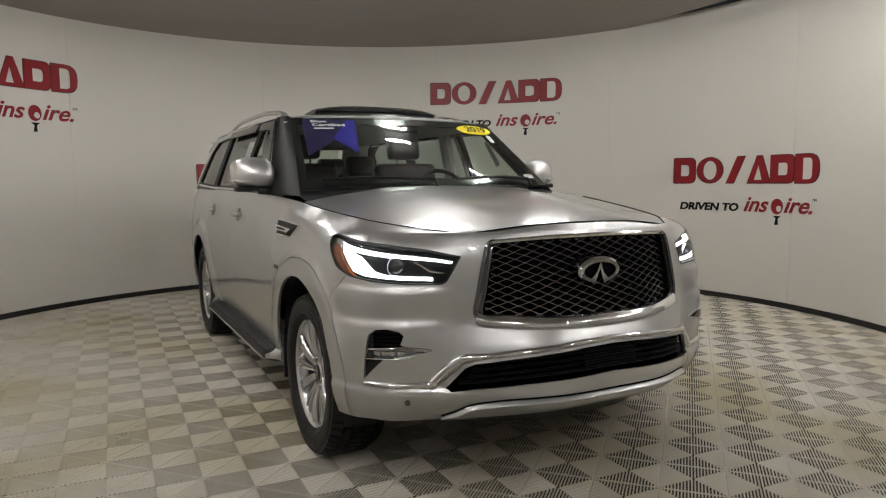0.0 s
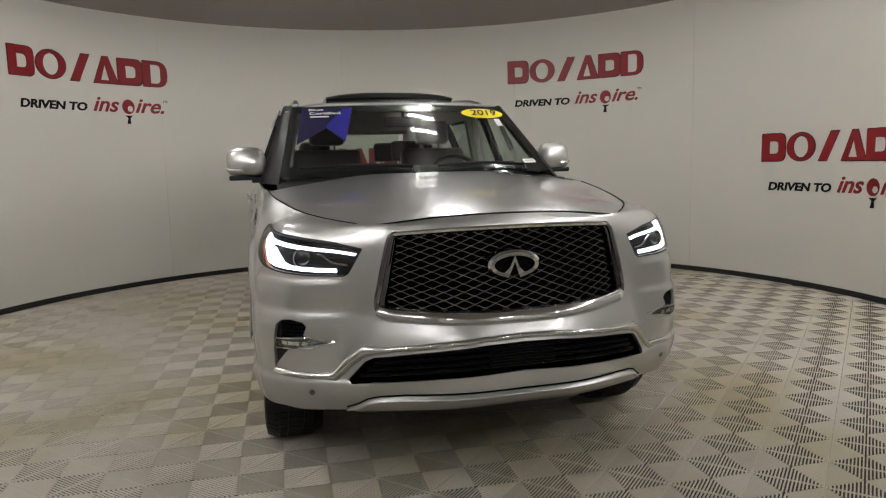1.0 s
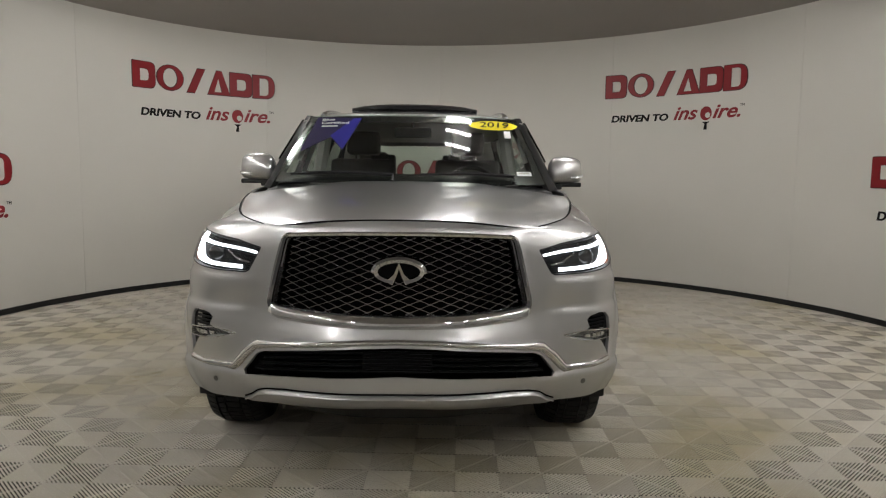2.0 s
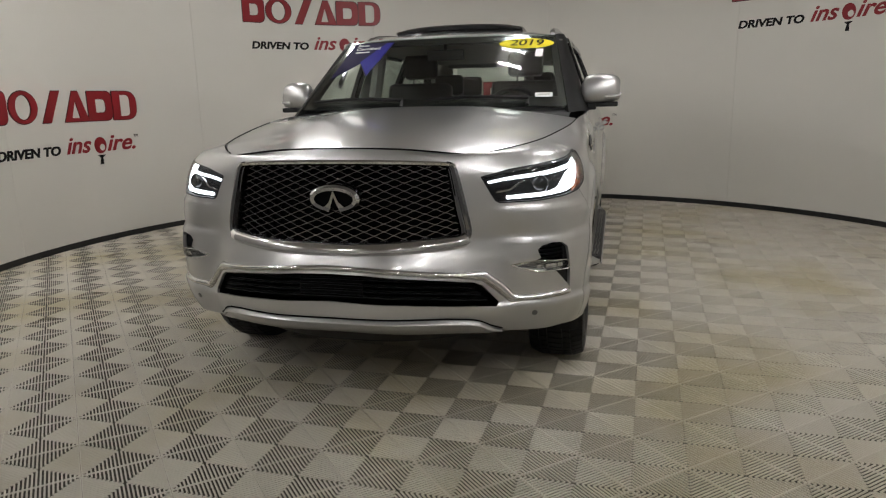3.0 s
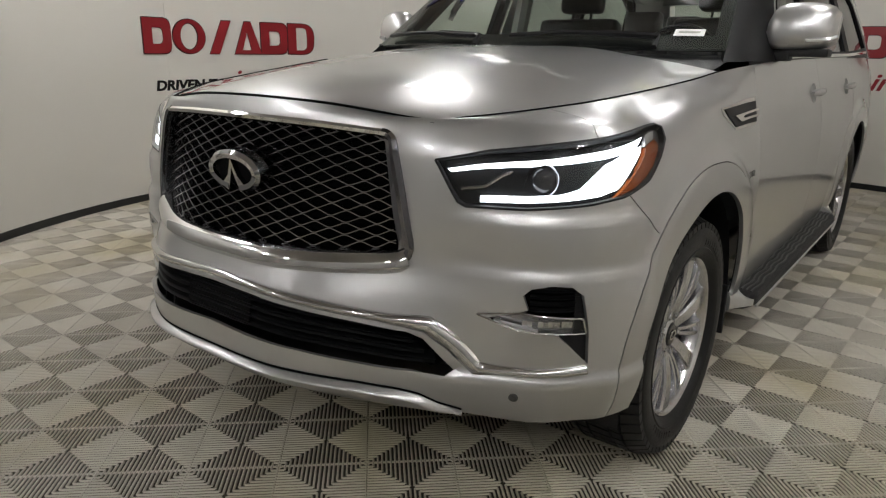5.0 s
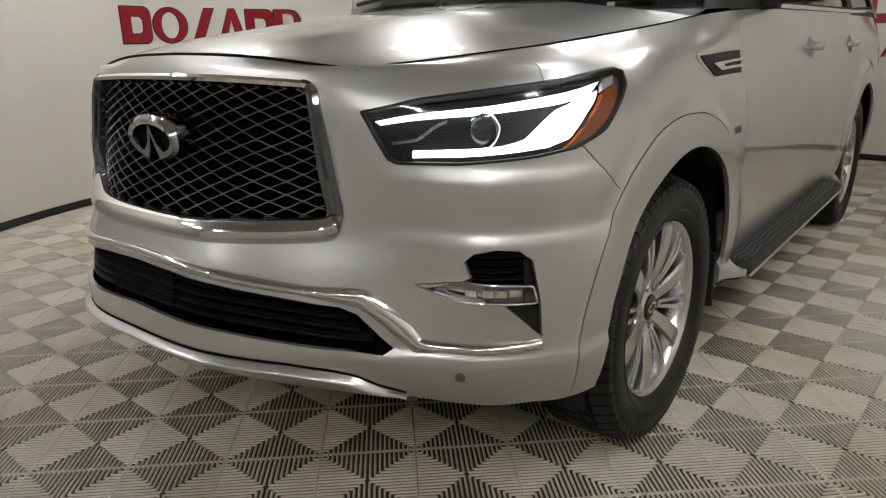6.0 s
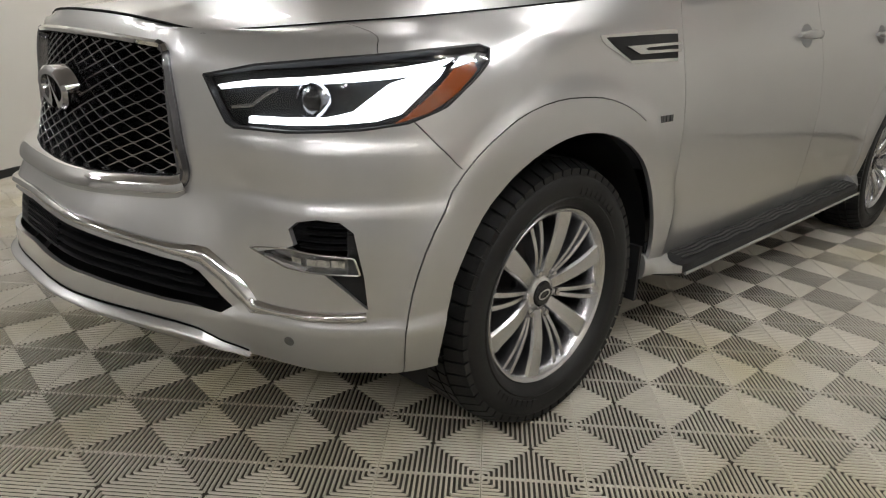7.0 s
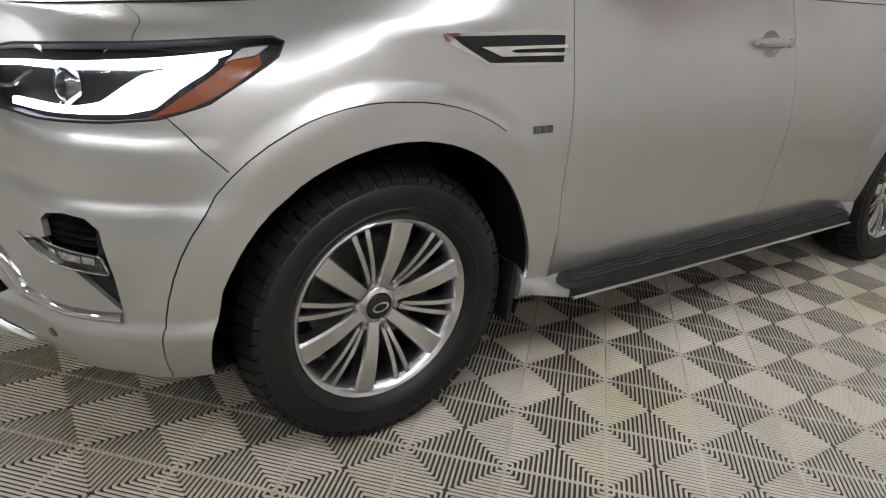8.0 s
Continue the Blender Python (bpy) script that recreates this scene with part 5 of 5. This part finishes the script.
# ---- sides ----
def build_sides(car, made):
    for sgn in (1, -1):
        F = (lambda l: l) if sgn > 0 else flip
        fender, d1, d2 = made.get(("fender", sgn > 0), car), made.get(("front_door", sgn > 0), car), made.get(("rear_door", sgn > 0), car)
        # fender vent
        v = [side(0.115, 1.118), side(0.538, 1.134), side(0.528, 1.042), side(0.262, 1.042), side(0.13, 1.100)]
        vent = part("fender_vent", panel(F(rounded(v, 0.008, 3)), shell, 0.003, 0.006, 0.03, 0.02), M_CHROME, fender, "silver framed fender vent")

        def V(a, b):
            lo = spline([(0, *v[4]), (0.35, *v[3]), (1, *v[2])], a)
            hi = spline([(0, *v[0]), (1, *v[1])], a)
            return (lo[0] + (hi[0] - lo[0]) * b, lo[1] + (hi[1] - lo[1]) * b)
        dark = [V(0.11, 0.84), V(0.98, 0.89), V(0.98, 0.11), V(0.36, 0.11)]
        part("vent_grille", panel(F(dark), shell, 0.006, 0.004, 0.03, 0.02), M_BLACK, fender, "black vent mesh")
        for bar in ([V(0.30, 0.60), V(0.44, 0.66), V(1.0, 0.69), V(1.0, 0.60), V(0.54, 0.57), V(0.50, 0.52), V(0.54, 0.46), V(1.0, 0.44), V(1.0, 0.34), V(0.44, 0.33)],):
            part("vent_bar", panel(F(bar), shell, 0.014, 0.010, 0.02, 0.012), M_CHROME, fender, "bright vent bar")
        for k in range(4):
            b0 = side(0.430 + 0.017 * k, 0.866)
            part("badge", panel(F([b0, (b0[0] + 0.012, b0[1]), (b0[0] + 0.012, b0[1] + 0.020), (b0[0], b0[1] + 0.020)]), shell, 0.004, 0.004), M_DARKCHROME, fender, "small dark chrome badge bar")
        # door handles in shallow cups
        for door, y in ((d1, HANDLE_Y[0]), (d2, HANDLE_Y[1])):
            u, w = F([side(y, 1.110)])[0]
            p, n = shell(u, w)
            t = Vector((0, 1, 0))
            up = n.cross(t) if sgn < 0 else t.cross(n)
            up = Vector((0, 0, 1))
            bm = bmesh.new()
            prev = None
            for k in range(13):
                a = k / 12
                yy = -0.11 + 0.22 * a
                hh = 0.008 + 0.010 * math.sin(math.pi * min(1, a * 1.25)) ** 0.7 if a < 0.8 else 0.018 - 0.004 * (a - 0.8) / 0.2
                out = 0.004 + 0.038 * math.sin(math.pi * min(max(a * 0.92 + 0.04, 0), 1)) ** 0.5
                c = p + t * yy
                ring = [bm.verts.new(c + up * hh * uy + n * (out + nz)) for uy, nz in ((-1, -0.006), (-0.8, 0.004), (0, 0.008), (0.8, 0.004), (1, -0.006), (0, -0.012))]
                if prev:
                    for i in range(6):
                        bm.faces.new((prev[i], prev[(i + 1) % 6], ring[(i + 1) % 6], ring[i]))
                else:
                    bm.faces.new(ring)
                prev = ring
            bm.faces.new(prev[::-1])
            part("handle", bm, M_PAINT, door, "silver pull handle")
            bm = bmesh.new()
            mm = Matrix.Translation(p) @ n.to_track_quat("Z", "Y").to_matrix().to_4x4()
            lathe(bm, [(0.0005, -0.0135), (0.020, -0.0130), (0.034, -0.0095), (0.042, -0.0030), (0.0455, 0.0006)], 28, "z", mm)
            for vv in bm.verts:
                vv.co.y = p.y + (vv.co.y - p.y) * 1.36
            part("handle_cup", bm, M_PAINT, door, "shallow round handle cup")
        # running board
        bm = bmesh.new()
        y0, y1 = 0.56, 2.52
        prof = [(0.92, 0.390), (1.01, 0.386), (1.042, 0.380), (1.052, 0.368), (1.052, 0.338), (1.038, 0.326), (0.92, 0.333)]
        prev = None
        for k in range(41):
            y = y0 + (y1 - y0) * k / 40
            e = min(1.0, (y - y0) / 0.10 + 0.35, (y1 - y) / 0.10 + 0.25)
            ring = [bm.verts.new((sgn * (0.92 + (x - 0.92) * e), y, z)) for x, z in prof]
            if prev:
                for i in range(len(prof) - 1):
                    bm.faces.new((prev[i], prev[i + 1], ring[i + 1], ring[i]))
            else:
                bm.faces.new(ring)
            prev = ring
        bm.faces.new(prev[::-1])
        board = part("running_board", bm, M_BLACK, car, "black ribbed running board with silver edge")
        for k in range(6):
            bm = bmesh.new()
            x = 0.940 + 0.018 * k
            n_ = 34
            pts = []
            for i in range(n_ + 1):
                y = y0 + 0.10 + (y1 - y0 - 0.20) * i / n_
                pts.append((sgn * (x + 0.0035 * (1 if i % 4 > 1 else -1)), y, 0.3920 - 0.0016 * k))
            tube(bm, pts, 0.0040, 5)
            part("grip_rib", bm, M_GRIP, board)
        bm = bmesh.new()
        tube(bm, [(sgn * 1.054, y, 0.334) for y in steps(y0 + 0.09, y1 - 0.08, 0.2)], 0.0055, 8)
        part("board_edge", bm, M_PAINT, board, "silver board edge")
        # silver fairing between arch and board
        bm = bmesh.new()
        prev = None
        for k in range(9):
            a = k / 8
            y = 0.470 + 0.17 * a
            xo = 1.000 + 0.046 * a
            ring = [bm.verts.new((sgn * x, y, z)) for x, z in ((0.93, 0.43), (0.990, 0.425 - 0.040 * a), (xo, 0.400 - 0.038 * a), (xo, 0.362 - 0.026 * a), (0.985, 0.338), (0.92, 0.335))]
            if prev:
                for i in range(5):
                    bm.faces.new((prev[i], prev[i + 1], ring[i + 1], ring[i]))
            else:
                bm.faces.new(ring)
            prev = ring
        bm.faces.new(prev[::-1])
        part("board_fairing", bm, M_PAINT, car, "silver fairing behind the front wheel", sharp=60)
        bm = bmesh.new()
        prev = None
        for k in range(7):
            a = k / 6
            y = 2.44 + 0.12 * a
            xo = 1.045 - 0.045 * a
            ring = [bm.verts.new((sgn * x, y, z)) for x, z in ((0.93, 0.42), (0.985, 0.415), (xo, 0.375 + 0.02 * a), (xo, 0.335), (0.92, 0.325))]
            if prev:
                for i in range(4):
                    bm.faces.new((prev[i], prev[i + 1], ring[i + 1], ring[i]))
            else:
                bm.faces.new(ring)
            prev = ring
        bm.faces.new(prev[::-1])
        part("board_fairing", bm, M_PAINT, car, "silver fairing before the rear wheel", sharp=60)
        # wheel housings
        for wy in (FRONT_Y, REAR_Y):
            bm = bmesh.new()
            prev = None
            for k in range(31):
                a = radians(-14 + 208 * k / 30)
                cy, cz = wy - math.cos(a), math.sin(a)
                ring = []
                for x, r in ((0.975, ARCH + 0.006), (0.93, ARCH + 0.012), (0.55, ARCH + 0.02), (0.55, 0.15)):
                    ring.append(bm.verts.new((sgn * x, wy - r * math.cos(a), WHEEL_Z + r * math.sin(a))))
                if prev:
                    for i in range(3):
                        bm.faces.new((prev[i], prev[i + 1], ring[i + 1], ring[i]))
                prev = ring
            part("wheel_housing", bm, M_BLACK, car, "black plastic wheel housing")
        # mud flap behind the front wheel
        bm = bmesh.new()
        box(bm, (sgn * 0.70 - 0.0, 0.440, 0.27), (sgn * 0.70 + sgn * 0.29, 0.455, 0.46), None, 0.0)
        part("mud_flap", bm, M_BLACK, car, "black mud flap", smooth=False)
        build_mirror(car, sgn)


def build_mirror(car, sgn):
    # shell lofted along x from the root to the tip
    secs = [(0.905, 0.885, 1.360, 0.035, 0.052), (0.935, 0.89, 1.378, 0.058, 0.080), (1.00, 0.905, 1.384, 0.072, 0.088), (1.07, 0.923, 1.384, 0.072, 0.084), (1.118, 0.943, 1.380, 0.060, 0.072), (1.136, 0.965, 1.376, 0.036, 0.050)]
    bm = bmesh.new()
    prev = None
    n_ = 24
    for t in steps(0, len(secs) - 1, 0.25):
        x, y, z, a, b = spline([(k, *s_) for k, s_ in enumerate(secs)], t)
        ring = []
        for k in range(n_):
            c, s_ = math.cos(2 * math.pi * k / n_), math.sin(2 * math.pi * k / n_)
            py = a * math.copysign(abs(c) ** 0.75, c)
            pz = b * math.copysign(abs(s_) ** 0.65, s_)
            if py > 0:
                py *= 0.75
            ring.append(bm.verts.new((sgn * x, y + py - 0.02 * pz / b * (1 if pz > 0 else 0.2) * -1, z + pz)))
        if prev:
            for i in range(n_):
                bm.faces.new((prev[i], prev[(i + 1) % n_], ring[(i + 1) % n_], ring[i]))
        else:
            bm.faces.new(ring)
        prev = ring
    bm.faces.new(prev[::-1])
    mirror = part("door_mirror", bm, M_PAINT, car, "silver door mirror on a black foot", sharp=70)
    bm = bmesh.new()
    box(bm, (-0.105, -0.048, -0.015), (0.105, 0.048, 0.015), Matrix.Translation((sgn * 1.02, 0.92, 1.286)), 0.010)
    box(bm, (-0.05, -0.035, -0.02), (0.05, 0.035, 0.02), Matrix.Translation((sgn * 0.945, 0.90, 1.274)), 0.010)
    part("mirror_foot", bm, M_BLACK, mirror, "black mirror foot")
    bm = bmesh.new()
    box(bm, (-0.075, -0.004, -0.060), (0.075, 0.004, 0.060), Matrix.Translation((sgn * 1.02, 0.97, 1.382)), 0.003)
    part("mirror_glass", bm, M_DARKCHROME, mirror, "mirror glass")
    bm = bmesh.new()
    pts = []
    for k in range(8):
        t = 2.6 + 2.2 * k / 7
        x, y, z, a, b = spline([(i, *s_) for i, s_ in enumerate(secs)], t)
        pts.append((sgn * (x + 0.002), y - a * 0.93, z - b * 0.62))
    tube(bm, pts, 0.009, 8)
    part("turn_signal", bm, M_CLEAR, mirror, "clear turn signal strip")


# ---- wheels ----
def wheel_meshes():
    """Tyre, tread, rim and spokes round the x axis, outer face towards +x."""
    W = 0.138
    out = []
    bm = bmesh.new()
    R = WHEEL_R
    prof = [(0.262, -0.10), (0.275, -0.118), (0.315, -W), (0.355, -W + 0.004), (R - 0.034, -0.124), (R - 0.020, -0.108), (R - 0.014, 0.0), (R - 0.020, 0.108), (R - 0.034, 0.124), (0.358, W - 0.006), (0.352, W - 0.002), (0.335, W), (0.315, W), (0.300, W - 0.004), (0.296, W - 0.001),
            (0.284, W - 0.006), (0.276, 0.122), (0.268, 0.114), (0.264, 0.104)]
    lathe(bm, prof, 96)
    out.append(("tyre", bm, M_RUBBER, "black tyre with worn sidewall", 30))
    bm = bmesh.new()
    n_ = 58
    for k in range(n_):
        for x0, x1, sk in ((-0.131, -0.080, 0.3), (-0.072, -0.040, 0.0), (-0.033, 0.033, 0.25), (0.040, 0.072, 0.0), (0.080, 0.131, -0.3)):
            a0 = 2 * math.pi * (k + sk) / n_
            da = 2 * math.pi / n_ * (0.86 if abs(x0 + x1) < 0.15 else 0.84)
            vs = []
            for low in (True, False):
                for x in (x0, x1):
                    far = abs(x) > 0.1
                    rr = R - (0.044 if far else 0.018) if low else R - (0.022 if far else 0)
                    tw = 0.25 * da * (1 if x > 0 else -1) * abs(x) / 0.12
                    for a in (a0 + tw, a0 + da + tw):
                        vs.append(bm.verts.new((x, rr * math.cos(a), rr * math.sin(a))))
            for q in ((4, 6, 7, 5), (0, 4, 5, 1), (2, 3, 7, 6), (0, 2, 6, 4), (1, 5, 7, 3)):
                bm.faces.new([vs[i] for i in q])
    out.append(("tread", bm, M_RUBBER, "blocky tyre tread", 20))
    # raised sidewall marks: plain bars in place of lettering
    for a0 in (35, 215):
        for k in range(8):
            bm = bmesh.new()
            a, da = radians(a0 + k * 4.7), radians(3.4)
            vs = [bm.verts.new((x, r * math.cos(b), r * math.sin(b))) for x in (W - 0.002, W + 0.0012) for r in (0.308, 0.328) for b in (a, a + da)]
            for q in ((4, 5, 7, 6), (0, 1, 5, 4), (2, 6, 7, 3), (0, 4, 6, 2), (1, 3, 7, 5)):
                bm.faces.new([vs[i] for i in q])
            out.append(("sidewall_bar", bm, M_RUBBER, "raised rubber sidewall bar", 20))
    bm = bmesh.new()
    lathe(bm, [(0.262, -0.11), (0.250, -0.10), (0.236, -0.05), (0.234, 0.04), (0.238, 0.085), (0.246, 0.100), (0.254, 0.112), (0.262, 0.116), (0.267, 0.112), (0.268, 0.100)], 96)
    lathe(bm, [(0.058, 0.02), (0.062, 0.060), (0.052, 0.076), (0.040, 0.080), (0.0385, 0.074)], 48)
    out.append(("rim", bm, M_RIM, "bright alloy rim", 40))

    def spoke(a, r0, r1, w0, w1, lift0, lift1, depth, mat_name):
        bm = bmesh.new()
        prev = None
        for k in range(9):
            t = k / 8
            r = r0 + (r1 - r0) * t
            w = w0 + (w1 - w0) * t
            x = lift0 + (lift1 - lift0) * t + 0.012 * math.sin(math.pi * t)
            ca, sa = math.cos(a), math.sin(a)
            ring = []
            for dw, dx in ((-1.0, -depth), (-1.0, -0.008), (-0.80, 0.0), (0.80, 0.0), (1.0, -0.008), (1.0, -depth)):
                ring.append(bm.verts.new((x + dx, r * ca - dw * w * sa, r * sa + dw * w * ca)))
            if prev:
                for i in range(5):
                    bm.faces.new((prev[i], prev[i + 1], ring[i + 1], ring[i]))
            else:
                bm.faces.new(ring)
            prev = ring
        bm.faces.new(prev[::-1])
        return bm
    for k in range(6):
        a = radians(60 * k + 12)
        out.append(("spoke", spoke(a, 0.045, 0.252, 0.019, 0.033, 0.072, 0.106, 0.045, ""), M_RIM, "broad alloy spoke", 30))
        for da in (-0.080, 0.080):
            out.append(("slim_spoke", spoke(a + radians(30) + da, 0.05, 0.250, 0.0065, 0.0085, 0.066, 0.102, 0.040, ""), M_RIM, "slim alloy spoke", 30))
    bm = bmesh.new()
    lathe(bm, [(0.0385, 0.070), (0.038, 0.082), (0.034, 0.086), (0.0005, 0.087)], 32)
    out.append(("hub_cap", bm, M_BLACKGLOSS, "black hub cap with chrome oval", 40))
    bm = bmesh.new()
    em = pose(0.0875, 0, 0, 90, 0, 90)
    flat_shape(bm, ellipse(0, 0, 0.026, 0.015, 28), 0.002, ellipse(0, 0, 0.020, 0.010, 28))
    bmesh.ops.transform(bm, matrix=em, verts=bm.verts)
    out.append(("cap_mark", bm, M_CHROME, "chrome oval mark", 30))
    for k in range(6):
        a = radians(60 * k + 42)
        bm = bmesh.new()
        lathe(bm, [(0.012, 0.030), (0.012, 0.080), (0.009, 0.086), (0.0005, 0.087)], 6, "x", Matrix.Translation((0, 0.070 * math.cos(a), 0.070 * math.sin(a))))
        out.append(("lug_nut", bm, M_CHROME, "chrome lug nut", 30))
    bm = bmesh.new()
    lathe(bm, [(0.05, 0.0), (0.175, 0.0), (0.175, -0.028), (0.05, -0.028)], 56)
    out.append(("brake_disc", bm, M_STEEL, "steel brake disc", 30))
    bm = bmesh.new()
    lathe(bm, [(0.02, -0.06), (0.20, -0.06), (0.235, -0.08)], 40)
    out.append(("brake_shield", bm, M_BLACK, "", 30))
    bm = bmesh.new()
    box(bm, (-0.05, -0.05, -0.085), (0.035, 0.05, 0.085), Matrix.Translation((-0.01, 0.150, 0.03)), 0.014)
    out.append(("brake_caliper", bm, M_STEEL, "grey brake caliper", 40))
    return out


def build_wheels(car):
    made = None
    for sgn in (1, -1):
        for wy, xx in ((FRONT_Y, 0.858), (REAR_Y, 0.858)):
            wheel = new("wheel")
            wheel.parent = car
            wheel["label"] = "alloy wheel with twelve spokes and black tyre"
            wheel.matrix_basis = pose(sgn * xx, wy, WHEEL_Z, 7 + 35 * (wy > 1) + 11 * (sgn < 0), 0, 0 if sgn > 0 else 180)
            if made is None:
                made = []
                for name, bm, mat, label, sharp in wheel_meshes():
                    ob = part(name, bm, mat, None, label, sharp=sharp)
                    ob.parent = wheel
                    made.append(ob)
            else:
                for o in made:
                    c = o.copy()
                    scene.collection.objects.link(c)
                    c.parent = wheel


def build_car():
    car = thing("car", "silver full-size luxury suv with chrome waved grille and lit headlights", "car")
    made = build_shell(car)
    bm = sheet(steps(-0.994, 0.994, 0.05), steps(0.006, 1, 0.04))
    part("hood", lay(bm, hood, 0.0, 0.016), M_PAINT, car, sharp=50)
    # black sheet under the hood keeps its shut gap dark
    bm = sheet(steps(-1, 1, 0.05), steps(0, 1, 0.04))
    part("hood_seal", lay(bm, hood, -0.010, 0.004), M_VOID, car, "black sheet under the hood for the shade in its gap")
    # black tube drawn as the shadow gap at the hood's front edge
    bm = bmesh.new()
    rim = [Vector(spline([(k, *EDGE[k]) for k in range(0, 13)], t)) for t in steps(0, 2.1, 0.1)]
    rim = [Vector((-p.x, p.y, p.z)) for p in reversed(rim[1:])] + rim
    tube(bm, [p + Vector((0, 0.003, 0.0035)) for p in rim], [0.0012 + 0.0028 * (1 - ease((abs(p.x) - 0.40) / 0.14)) for p in rim], 6)
    part("hood_front_seal", bm, M_VOID, car, "black tube for the shade in the gap along the hood edge")
    # the same shadow line as a black tube down each side
    for sgn in (1, -1):
        bm = bmesh.new()
        rim = [Vector(spline([(k, *EDGE[k]) for k in range(0, 13)], t)) for t in steps(2.0, 10.0, 0.1)]
        tube(bm, [(sgn * (p.x - 0.001), p.y, p.z + 0.0012) for p in rim], 0.0026, 6)
        part("hood_side_seal", bm, M_VOID, car, "black tube for the shade in the gap along the hood edge")
    build_cabin(car)
    build_interior(car)
    build_stickers(car)
    build_front(car)
    build_sides(car, made)
    build_wheels(car)
    bm = bmesh.new()
    box(bm, (-0.75, -0.45, 0.28), (0.75, 4.0, 0.42), None, 0.02)
    part("underbody", bm, M_BLACK, car, "black underbody")
    return car



build_room()
build_fixtures()
for angle, z, label in ((-86.3, 1.205, "dark red and black slogan sign low on the curved wall"), (-42.6, 2.280, "dark red and black slogan sign high on the curved wall"),
                        (0.2, 1.258, "dark red and black slogan sign low behind the car"), (42.7, 2.350, "dark red and black slogan sign high on the curved wall"),
                        (87.4, 1.278, "dark red and black slogan sign low on the curved wall")):
    build_sign(angle, z, label)
build_car()
build_floor()
